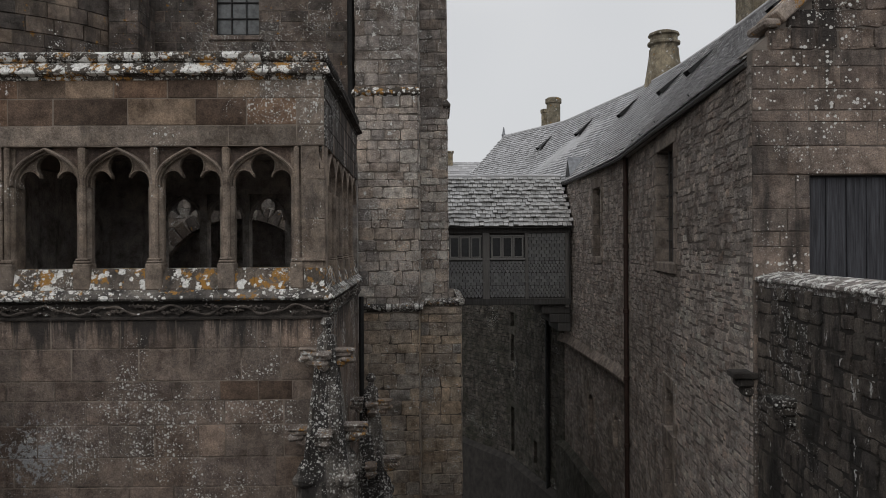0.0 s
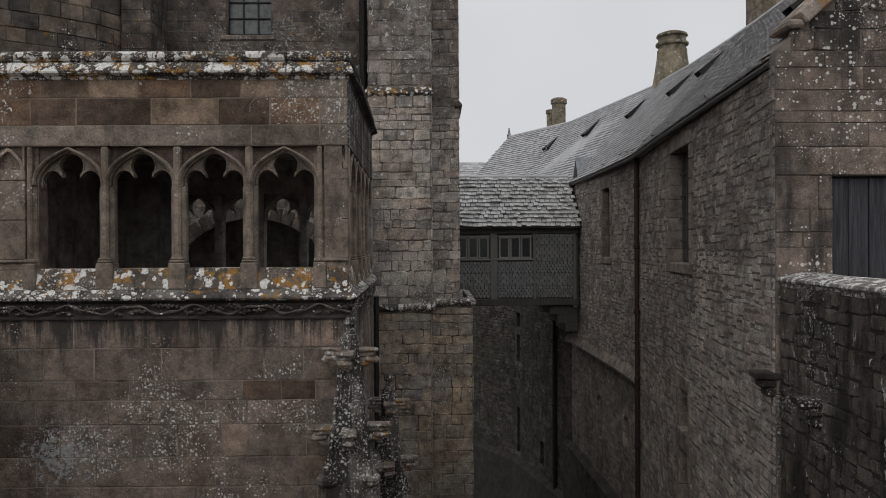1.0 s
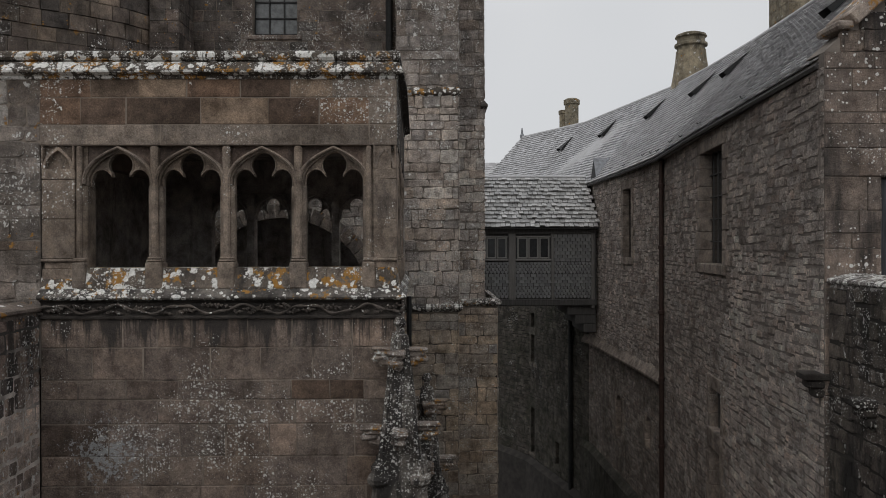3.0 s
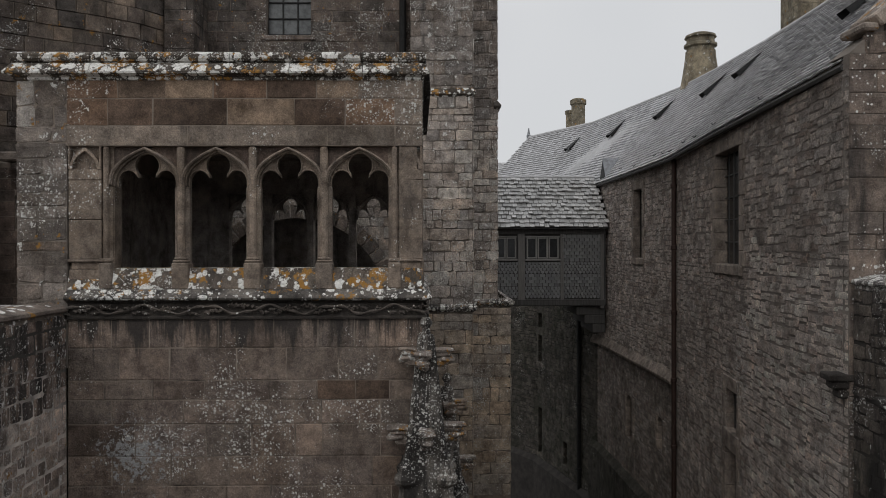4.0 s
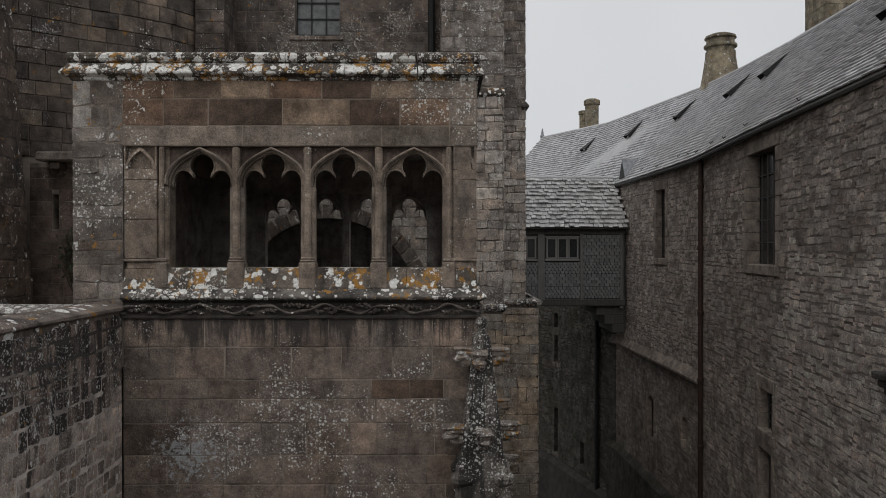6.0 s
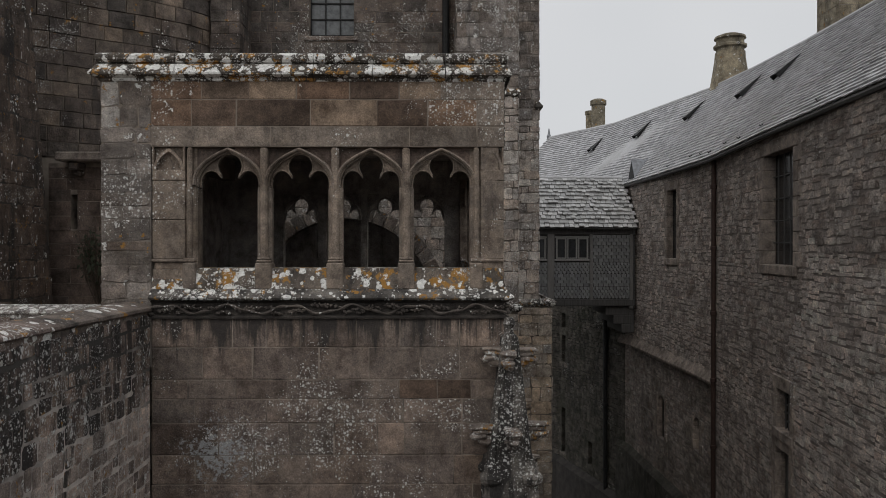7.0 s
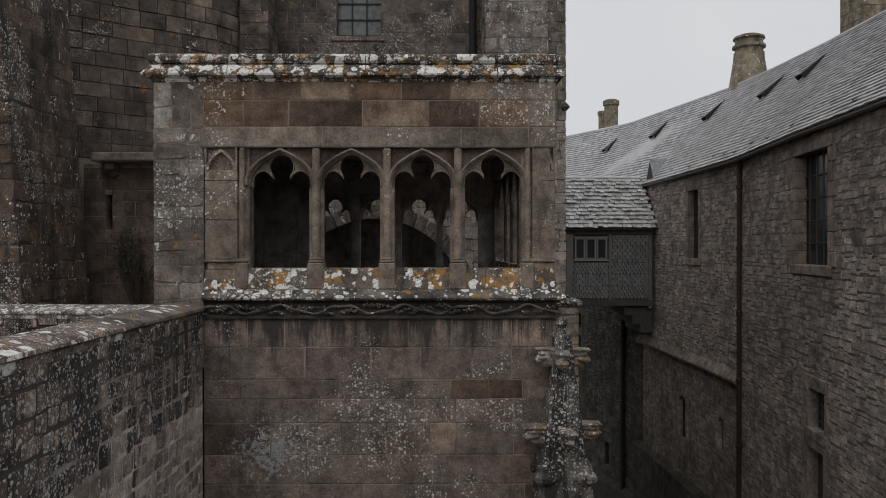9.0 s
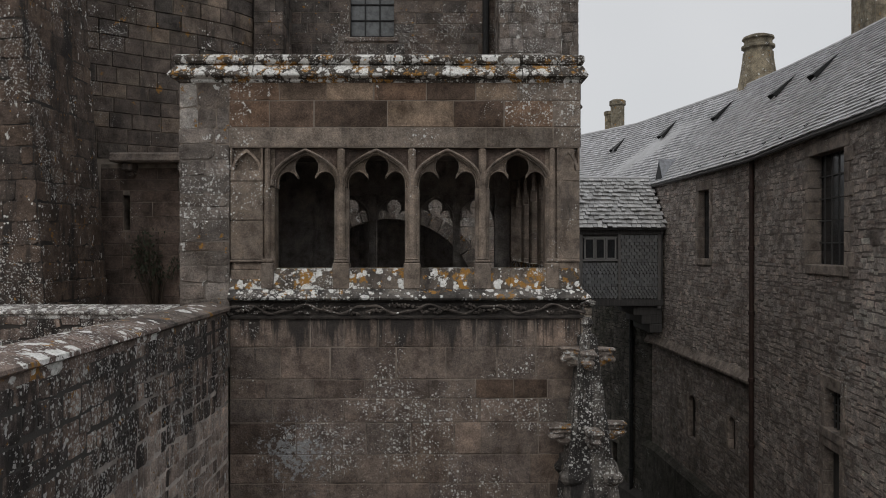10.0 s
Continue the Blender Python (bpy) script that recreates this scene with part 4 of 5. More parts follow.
BAND = [(-0.05, 11.55), (0.02, 11.56), (0.10, 11.62), (0.10, 11.66), (0.0, 11.80), (-0.05, 11.8)]
sweep("string_course", p_tow, BAND, M_COPING, church, 0.0, 2.874)
sweep("string_course", p_tow, BAND, M_STRING, church, 5.1, 7.0)
v, f = tube([(-2.15, 18.85, z) for z in (8.0, 12.0, 17.0)], 0.09, 10)
raw("downpipe", v, f, M_IRON, church)
# wall with a round arch seen through the loggia
p_mid = Path((-8.0, 16.9), (-1.9, 16.9))
ac, ar, az = 3.5, 2.05, 6.6
mid_holes = []
for k in range(9):
    a0, a1 = math.pi * k / 18, math.pi * (k + 1) / 18
    mid_holes.append((ac - ar * math.cos(a0), ac + ar * math.cos(a0), az + ar * math.sin(a0), az + ar * math.sin(a1)))
mid_holes.append((ac - ar, ac + ar, 5.0, az))
mid = slab("porch_wall", p_mid, BASE, 9.9, 0.4, mid_holes, M_MORTAR_PALE, church)
masonry(p_mid, courses(7.35, 9.8, 0.2, 0.3, rng), (0.25, 0.5), 0.018, ROUGH, mid, M_TOWER, 36, mid_holes)
for k in range(25):
    a = math.pi * (k + 0.5) / 25
    c = Vector((p_mid.pts[0].x + ac - (ar + 0.15) * math.cos(a), 16.9, az + (ar + 0.15) * math.sin(a)))
    bm = bmesh.new()
    box(bm, -0.17, 0.17, -0.03, 0.3, -0.125, 0.125, 0.015, Matrix.Translation(c) @ Matrix.Rotation(a - math.pi, 4, "Y"))
    part("voussoir", bm, M_PIER, mid)
boxed("porch_back", (-8.0, -1.95, 18.0, 18.3, BASE, 9.9), M_INNER, church)
boxed("porch_roof", (-8.0, -1.95, 16.95, 18.3, 9.6, 9.9), M_INNER, church)
# flying-buttress pier on the left and the recessed wall by it
p_but = Path((-13.0, 12.0), (-10.0, 12.0), (-9.95, 14.15), (-13.0, 14.15))
but = slab("buttress", p_but, BASE, 20.0, 0.5, [], M_MORTAR_DARK, church)
masonry(p_but, courses(6.0, 14.0, 0.26, 0.4, rng), (0.3, 0.65), 0.02, ROUGH, but, M_BUTTRESS, 37, s0=1.0, s1=5.2, lean=-0.072)
for vtx in but.data.vertices:
    vtx.co.x += -0.072 * (vtx.co.z - 9.5)
p_rec = Path((-10.2, 14.85), (-6.86, 14.85))
rec = slab("recess_wall", p_rec, BASE, 9.68, 0.4, [(0.45, 0.58, 8.35, 9.05)], M_MORTAR, church)
masonry(p_rec, courses(6.2, 9.6, 0.22, 0.30, rng), (0.35, 0.7), 0.014, ASHLAR, rec, M_RECESS, 38, [(0.45, 0.58, 8.35, 9.05)])
boxed("overhang_slab", (-9.85, -6.86, 14.38, 16.2, 9.68, 9.86), M_DRESS, church, 0.03)
for x in (-9.55, -8.45, -7.35):
    bm = bmesh.new()
    box(bm, x - 0.1, x + 0.1, 14.5, 14.95, 9.52, 9.675, 0.03)
    box(bm, x - 0.08, x + 0.08, 14.65, 14.95, 9.40, 9.53, 0.04)
    part("corbel", bm, M_CHURCH, church)

# ---------------------------------------------------------------- covered footbridge
bridge = thing("covered_bridge", "slate-hung timber footbridge with a pale slate roof", "footbridge")
BY = 27.0
boxed("bridge_wall", (-1.5, 4.92, BY + 0.05, BY + 2.6, 5.9, 8.7), M_BEAM, bridge)
boxed("sole_beam", (-1.5, 4.92, BY - 0.06, BY + 0.2, 5.80, 6.04), M_BEAM, bridge, 0.02)
boxed("wall_plate", (-1.5, 4.92, BY - 0.05, BY + 0.2, 8.42, 8.66), M_BEAM, bridge, 0.02)
for x in (0.35, 1.81, 3.3, 4.77):
    w = 0.13 if x == 1.81 else 0.065
    boxed("post", (x - w, x + w, BY - 0.05, BY + 0.1, 5.7 if x > 4.5 else 6.0, 8.45), M_POST, bridge, 0.015)
for x0, x1 in ((0.43, 1.66), (1.96, 3.22)):
    fr = boxed("window", (x0, x1, BY + 0.0, BY + 0.046, 7.52, 8.32), M_GLASS_DARK, bridge)
    boxed("sill", (x0 - 0.02, x1 + 0.02, BY - 0.07, BY + 0.05, 7.45, 7.52), M_FRAME, fr, 0.01)
    boxed("head", (x0, x1, BY - 0.045, BY + 0.04, 8.30, 8.36), M_FRAME, fr, 0.01)
    for k in range(3):
        a = x0 + 0.03 + (x1 - x0 - 0.06) * k / 3
        b = a + (x1 - x0 - 0.06) / 3
        for u in ((a + 0.01, a + 0.065), (b - 0.065, b - 0.01)):
            boxed("casement", (*u, BY - 0.035, BY + 0.02, 7.53, 8.30), M_FRAME, fr, 0.008)
        for z in (7.53, 8.25):
            boxed("casement", (a + 0.065, b - 0.065, BY - 0.033, BY + 0.02, z, z + 0.05), M_FRAME, fr, 0.008)
        boxed("mullion", (b - 0.012, b + 0.012, BY - 0.045, BY + 0.02, 7.52, 8.31), M_BEAM, fr)


def tile(point=False):
    """A unit slate: lies against its bed, lower edge proud."""
    if point:
        ring = [(-0.5, 0.55), (-0.5, -0.15), (0.0, -0.62), (0.5, -0.15), (0.5, 0.55)]
    else:
        ring = [(-0.5, 0.6), (-0.5, -0.47), (-0.44, -0.5), (0.46, -0.5), (0.5, -0.46), (0.5, 0.6)]
    n = len(ring)
    tilt = lambda y: 1.0 - 0.75 * (y + 0.6) / 1.2
    verts = [(x, y, tilt(y)) for x, y in ring] + [(x, y, tilt(y) - 0.5) for x, y in ring]
    faces = [tuple(range(n))[::-1], tuple(range(n, 2 * n))] + [(i, (i + 1) % n, n + (i + 1) % n, n + i) for i in range(n)]
    return verts, [fc[::-1] for fc in faces]


TILES, POINTS = [tile()], [tile(True)]


def hang(x0, x1, z0, z1, w, h, bases, seed):
    rng = random.Random(seed)
    out, rows = [], max(1, round((z1 - z0) / h))
    for r in range(rows):
        z = z0 + (r + 0.5) * (z1 - z0) / rows
        n = max(1, round((x1 - x0) / w))
        for c in range(n + (r % 2)):
            x = x0 + (c + 0.5 - 0.5 * (r % 2)) * (x1 - x0) / n
            if x - w / 2 < x0 - 0.6 * w or x + w / 2 > x1 + 0.6 * w:
                continue
            out.append((Vector((x, BY + 0.01, z)), Vector((1, 0, 0)), Vector((0, -1, 0)), (x1 - x0) / n - 0.022, (z1 - z0) / rows, 0.06 * rng.uniform(0.7, 1.3), 0))
    return out


plain_spots, point_spots = [], []
for x0, x1, hi in ((0.43, 1.66, 7.44), (1.96, 3.22, 7.44), (3.38, 4.69, 8.41), (-1.0, 0.27, 8.41)):
    if hi > 8:
        plain_spots += hang(x0, x1, 7.42, 8.41, 0.2, 0.125, TILES, 1)
    point_spots += hang(x0, x1, 6.98, 7.40, 0.135, 0.105, POINTS, 2)
    plain_spots += hang(x0, x1, 6.52, 6.96, 0.2, 0.125, TILES, 3)
    point_spots += hang(x0, x1, 6.08, 6.50, 0.135, 0.105, POINTS, 4)
lay(plain_spots, TILES, bridge, M_SLATE_WALL, "wall_slate", 200)
lay(point_spots, POINTS, bridge, M_SLATE_WALL, "pointed_slate", 240)


def roof_patch(a, b, c, d, w, h, seed, thick=0.02, ragged=0.0, vary=(0.6, 1.5)):
    """Slates on the four-cornered field a (eave start), b (eave end), c (ridge end), d (ridge start)."""
    rng = random.Random(seed)
    a, b, c, d = (Vector(q) for q in (a, b, c, d))
    rows = max(1, round(((d - a).length + (c - b).length) / 2 / h))
    out = []
    for r in range(rows):
        v = (r + 0.5) / rows
        p0, p1 = a.lerp(d, v), b.lerp(c, v)
        run = (p1 - p0).length
        n = max(1, round(run / w))
        t = (p1 - p0).normalized()
        for k in range(n):
            u = (k + 0.5 + 0.5 * (r % 2) - 0.25) / n
            p = p0.lerp(p1, min(max(u, 0), 1))
            upv = (d.lerp(c, u) - a.lerp(b, u)).normalized()
            nn = t.cross(upv).normalized()
            hh = (d.lerp(c, u) - a.lerp(b, u)).length / rows
            out.append((p + upv * rng.uniform(-ragged, ragged), t, nn, run / n * rng.uniform(0.84, 0.98), hh * 1.02, thick * rng.uniform(*vary), 0))
    return out


EAVE_B, RIDGE_B = (26.72, 8.66), (28.4, 10.62)
verts = [(-1.6, EAVE_B[0] + 0.02, EAVE_B[1] - 0.04), (4.96, EAVE_B[0] + 0.02, EAVE_B[1] - 0.04), (4.80, RIDGE_B[0], RIDGE_B[1] - 0.03), (-1.6, RIDGE_B[0], RIDGE_B[1] - 0.03), (-1.6, 30.1, 8.6), (4.96, 30.1, 8.6)]
roof_b = raw("roof", verts, [(0, 1, 2, 3), (3, 2, 5, 4), (0, 4, 5, 1), (0, 3, 4), (1, 5, 2)], M_BEAM, bridge)
lay(roof_patch((-1.6, *EAVE_B), (4.98, *EAVE_B), (4.80, *RIDGE_B), (-1.6, *RIDGE_B), 0.18, 0.195, 4, 0.09, 0.018), TILES, roof_b, M_SLATE_PALE, "slate", 300, lambda p: p.x > -0.4 and p.z < 10)
v, f = tube([(-1.6, RIDGE_B[0], RIDGE_B[1] + 0.02), (4.80, RIDGE_B[0], RIDGE_B[1] + 0.02)], 0.07, 8)
raw("ridge_cap", v, f, M_SLATE, roof_b)

alley_pipe = thing("rain_pipe", "black iron rain pipe in the dark alley", "pipe")
v, f = tube([(4.42, 29.6, 5.8), (4.42, 29.6, BASE)], 0.09, 8)
raw("shaft", v, f, M_IRON, alley_pipe)
for z in (4.2, 1.6, -1.0):
    lathe("collar", [(0.1, -0.06), (0.12, -0.04), (0.12, 0.04), (0.1, 0.06)], 10, (4.42, 29.6, z), M_IRON, alley_pipe)
# stepped timber brackets under the end of the bridge
for x0, z0, z1 in ((3.85, 5.45, 5.796), (4.15, 5.12, 5.446), (4.45, 4.8, 5.116)):
    boxed("bracket", (x0, 4.92, BY + 0.1, BY + 2.4, z0, z1), M_BEAM, bridge, 0.02)

# ---------------------------------------------------------------- long wing on the right
wing = thing("stone_wing", "long grey rubble wing with a slate roof and chimneys", "house")
p_wing = Path((-0.8, 40.6), (1.0, 38.0), (3.4, 34.0), (4.97, 28.0), (5.16, 21.5), (5.15, 19.6), (4.88, 16.2), (4.67, 14.3), (4.18, 9.72))


def wing_hole(y0, y1, z0, z1):
    return (p_wing.find_y(y1), p_wing.find_y(y0), z0, z1)


H_BIG, H_SLIT = wing_hole(14.4, 16.19, 7.6, 10.0), wing_hole(22.85, 23.75, 7.6, 9.8)
H_LOW, H_DOOR = wing_hole(14.55, 15.35, 4.2, 5.05), wing_hole(14.6, 15.4, 1.6, 3.82)
H_A1, H_A2 = wing_hole(23.95, 24.65, 1.6, 3.05), wing_hole(20.9, 21.45, 2.05, 3.05)
H_FAR = [wing_hole(33.5, 33.95, z0, z1) for z0, z1 in ((4.12, 4.93), (2.65, 4.0), (-1.5, 0.6))] + [wing_hole(30.9, 31.3, -1.3, -0.3)]
holes_w = [H_BIG, H_SLIT, H_LOW, H_DOOR, H_A1, H_A2, *H_FAR]
# beyond here dark stone and mortar stand in for shade under the bridge
s_shade = p_wing.find_y(28.3)
wall_w = slab("wall", p_wing, BASE, 10.5, 0.55, holes_w, M_MORTAR_WING, wing, s0=s_shade, s1=p_wing.length - 0.17)
wall_far = slab("wall", p_wing, BASE, 10.5, 0.55, holes_w, M_MORTAR_DARK, wing, "", "", 0.0, s_shade - 0.004)
masonry(p_wing, courses(-4.5, 8.0, 0.08, 0.18, rng), (0.15, 0.45), 0.04, ROUGH, wall_far, M_ALLEY, 52, holes_w, s1=s_shade, joint=0.016, near=lambda p: p.z > 1, wobble=0.02)
WING_Z = courses(-4.5, 10.35, 0.065, 0.15, rng)
pale_edge = lambda p: p.y + 0.9 * noise.noise(Vector((0.0, p.y, p.z)) * 0.8) < 14.2 and p.z < 7.8 + 0.8 * noise.noise(Vector((4.0, p.y, p.z)))
s_corner = p_wing.find_y(19.7)
masonry(p_wing, WING_Z, (0.11, 0.40), 0.016, ROUGH, wall_w, M_WING, 51, holes_w, s0=s_shade, s1=s_corner, joint=0.018, singles=0, wobble=0.03, alt=M_WING_LOW, pick=lambda p: p.z < 4.3)
masonry(p_wing, WING_Z, (0.11, 0.40), 0.016, ROUGH, wall_w, M_WING, 53, holes_w, s0=s_corner, joint=0.018, near=lambda p: p.y < 11.6 and 6.2 < p.z < 8.8, wobble=0.03, alt=M_PALE, pick=pale_edge)
for (a, b, z0, z1), mat_, nm in ((H_BIG, M_GLASS_DARK, "window"), (H_SLIT, M_GLASS_DARK, "slit_window"), (H_LOW, M_GLASS_DARK, "low_window"), (H_DOOR, M_BEAM, "low_door"), (H_A1, M_MORTAR_DARK, "blind_window"), (H_A2, M_MORTAR_DARK, "blind_window"), *[(h, M_GLASS_DARK, "alley_slit") for h in H_FAR]):
    deep = 0.15 if nm == "blind_window" else 0.24 if nm == "window" else 0.18
    p, t, n = p_wing.at((a + b) / 2)
    mm = Matrix((t, -n, Vector((0, 0, 1)))).transposed().to_4x4()
    mm.translation = p
    hw = (b - a) / 2
    win = boxed(nm, (-hw - 0.05, hw + 0.05, deep, deep + 0.05, z0 - 0.05, z1 + 0.05), mat_, wing, 0, "", mm)
    if nm in ("window", "low_window"):
        for k in range(1, 5):
            boxed("iron_bar", (-hw + 2 * hw * k / 5 - 0.012, -hw + 2 * hw * k / 5 + 0.012, deep - 0.08, deep - 0.055, z0, z1), M_BEAM, win, 0, "", mm)
        for k in range(1, 5):
            boxed("iron_bar", (-hw, hw, deep - 0.06, deep - 0.04, z0 + (z1 - z0) * k / 5 - 0.012, z0 + (z1 - z0) * k / 5 + 0.012), M_BEAM, win, 0, "", mm)
    big = nm == "window"
    dress = M_ALLEY if nm == "alley_slit" else M_DRESS
    if nm != "blind_window":
        boxed("sill", (-hw - 0.16, hw + 0.16, -0.07, deep, z0 - 0.2, z0 + 0.015), dress, win, 0.02, "", mm)
        boxed("lintel", (-hw - 0.2, hw + 0.2, -0.045, deep, z1 - 0.015, z1 + 0.26), dress, win, 0.015, "", mm)
    if nm == "blind_window":
        arc = [(hw * math.cos(math.pi * q / 10), z1 - hw + hw * math.sin(math.pi * q / 10)) for q in range(11)]
        bm = bmesh.new()
        plate(bm, [(hw + 0.01, z1 + 0.01), (hw + 0.01, z1 - hw)] + arc[1:-1] + [(-hw - 0.01, z1 - hw), (-hw - 0.01, z1 + 0.01)], mm @ Matrix.Translation((0, -0.02, 0)), 0.14)
        part("arched_head", bm, dress, win)
    zz, k = z0 + 0.004, 0
    while zz < z1 - 0.01:
        hgt = min(0.30 + 0.09 * (k % 2), z1 - zz)
        for sg in (-1, 1):
            ln = (0.36 if (k + (sg > 0)) % 2 else 0.2) * (1.0 if big else 0.7)
            x0, x1 = sorted((sg * (hw - 0.018), sg * (hw + ln)))
            boxed("jamb_stone", (x0, x1, -0.042, deep - 0.004, zz, zz + hgt - 0.008), dress, win, 0.012, "", mm)
        zz += hgt
        k += 1
# weathered ledges and thickened foot between bridge and pipe
s_pipe, s_br = p_wing.find_y(19.75), p_wing.find_y(28.6)
sweep("ledge", p_wing, [(-0.05, 4.25), (0.16, 4.27), (0.17, 4.34), (0.0, 4.6), (-0.05, 4.6)], M_DRESS, wing, s_br, s_pipe)
# feet of the wall, darkened in colour like the shaded alley
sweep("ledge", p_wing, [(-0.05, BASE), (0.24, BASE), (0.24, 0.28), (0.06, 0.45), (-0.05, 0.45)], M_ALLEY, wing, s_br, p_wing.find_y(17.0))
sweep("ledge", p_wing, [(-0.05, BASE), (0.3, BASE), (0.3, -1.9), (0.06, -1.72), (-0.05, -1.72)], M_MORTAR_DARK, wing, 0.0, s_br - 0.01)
# rain pipe
p, t, n = p_wing.at(p_wing.find_y(19.7))
pipe = thing("rain_pipe", "rusty brown iron rain pipe fixed to the rubble wall", "pipe")
px_, py_ = p.x + n.x * 0.085, p.y + n.y * 0.085
v, f = tube([(px_, py_, 10.35), (px_, py_, 5.0), (px_, py_, BASE)], 0.062, 12)
raw("shaft", v, f, M_RUST, pipe)
for z in (9.6, 7.95, 6.2, 4.4, 2.6, 0.9):
    lathe("collar", [(0.068, -0.06), (0.085, -0.04), (0.085, 0.04), (0.068, 0.06)], 12, (px_, py_, z), M_RUST, pipe)
    boxed("bracket", (px_ - 0.03, px_ + 0.14, py_ - 0.03, py_ + 0.03, z - 0.02, z + 0.02), M_IRON, pipe)

# roof
EAVES = [(0.6, 38.2, 10.35), (3.15, 33.9, 10.35), (4.82, 28.0, 10.36), (4.91, 24.5, 10.36), (4.93, 21.5, 10.36), (4.90, 19.6, 10.36), (4.66, 16.0, 10.44), (4.17, 9.87, 10.47)]
RIDGE = [(3.64, 39.5, 13.8), (6.1, 34.9, 13.8), (7.73, 27.1, 13.8), (8.0, 23.9, 13.8), (8.1, 21.0, 13.8), (8.13, 19.1, 13.82), (8.14, 15.8, 13.86), (7.9, 9.9, 13.95)]
verts, faces = [], []
for (ex, ey, ez), (rx_, ry_, rz_) in zip(EAVES, RIDGE):
    far = (2 * rx_ - ex, 2 * ry_ - ey, ez)
    verts += [(ex, ey, ez - 0.05), (rx_, ry_, rz_ - 0.05), far]
nE = len(EAVES)
for i in range(nE - 1):
    a, b = 3 * i, 3 * i + 3
    faces += [(a, b, b + 1, a + 1), (a + 1, b + 1, b + 2, a + 2), (a + 2, b + 2, b, a)]
faces += [(0, 1, 2), (3 * nE - 3, 3 * nE - 1, 3 * nE - 2)]
roof_w = raw("roof", verts, faces, M_SLATE, wing)
spots = []
for i in range(nE - 1):
    spots += roof_patch(EAVES[i], EAVES[i + 1], RIDGE[i + 1], RIDGE[i], 0.2, 0.16, 60 + i, 0.052, 0.006, (0.8, 1.15))
lay(spots, TILES, roof_w, M_SLATE, "slate", 300, lambda p: p.y < 17 and p.z < 11.6)
# hipped end
verts = [(0.6, 38.2, 10.3), (3.64, 39.5, 13.78), (6.6, 41.2, 10.3), (0.9, 43.5, 10.3)]
raw("hip", verts, [(0, 1, 3), (1, 2, 3), (0, 3, 2)], M_SLATE, roof_w)
for i in range(nE - 1):
    v, f = tube([RIDGE[i], RIDGE[i + 1]], 0.08, 8)
    raw("ridge_tile", v, f, M_SLATE, roof_w)
lathe("ridge_finial", [(0.1, 0.0), (0.12, 0.15), (0.07, 0.25), (0.03, 0.55)], 8, (3.64, 39.5, 13.75), M_LEAD, roof_w)
# eave board and dark soffit
v, f = tube([(x + 0.02, y, z - 0.06) for x, y, z in EAVES], 0.05, 6)
raw("eave_board", v, f, M_BEAM, roof_w)


def on_roof(i, u, w):
    a, b = Vector(EAVES[i]).lerp(Vector(EAVES[i + 1]), u), Vector(RIDGE[i]).lerp(Vector(RIDGE[i + 1]), u)
    t = (Vector(EAVES[i + 1]) - Vector(EAVES[i])).normalized()
    upv = (b - a).normalized()
    return a.lerp(b, w), t, upv, t.cross(upv).normalized()


def roof_vent(i, u, w):
    """A small lifted slate hood, open on its lower side."""
    p, t, upv, n = on_roof(i, u, w)
    vs = [p - t * 0.18, p + t * 0.18, p + upv * 1.0, p - t * 0.18 + n * 0.15, p + t * 0.18 + n * 0.15, p - t * 0.2 + n * 0.02, p + t * 0.2 + n * 0.02]
    raw("roof_vent", [tuple(q + n * 0.05) for q in vs], [(3, 4, 2), (0, 3, 2), (1, 2, 4)], M_IRON, roof_w, "small dark slate-hooded roof vent")


for i, u, w in ((0, 1.0, 0.59), (1, 0.59, 0.6), (2, 0.26, 0.63), (3, 0.65, 0.61), (4, 0.62, 0.63), (6, 0.45, 0.47)):
    roof_vent(i, u, w)
for i, u, w in ((2, 0.7, 0.08), (3, 0.3, 0.05), (3, 0.9, 0.08), (4, 0.35, 0.07), (4, 0.8, 0.05), (5, 0.15, 0.08), (5, 0.5, 0.06), (5, 0.85, 0.08), (6, 0.4, 0.07)):
    p, t, upv, n = on_roof(i, u, w)
    mm = Matrix((t, upv, n)).transposed().to_4x4()
    mm.translation = p
    bm = bmesh.new()
    box(bm, -0.02, 0.02, -0.03, 0.06, 0.0, 0.05, 0.008, mm)
    box(bm, -0.015, 0.015, -0.03, -0.01, 0.0, 0.09, 0.006, mm)
    part("roof_hook", bm, M_IRON, roof_w)
# dormer above the footbridge
dormer = thing("dormer", "small lead-cheeked dormer on the slate roof", "dormer")
p, t, upv, n = on_roof(2, 0.12, 0.0)
flat = Vector((t.y, -t.x, 0)).normalized()
base = p + Vector((0, 0, -0.03))
out_ = -flat if flat.x > 0 else flat
c0 = base - out_ * 0.1
A, B, C = c0 - t * 0.5, c0 + t * 0.5, c0 + Vector((0, 0, 0.95))
back = -out_ * 1.0
raw("cheek", [tuple(q) for q in (A, B, C, A + back + Vector((0, 0, 0.8)), B + back + Vector((0, 0, 0.8)), C + back)], [(0, 1, 2), (0, 2, 5, 3), (1, 4, 5, 2), (3, 5, 4), (0, 3, 4, 1)], M_LEAD, dormer)
raw("opening", [tuple(q + out_ * 0.01) for q in (A.lerp(C, 0.12), B.lerp(C, 0.12), C.lerp((A + B) / 2, 0.12))], [(0, 1, 2)], M_IRON, dormer)


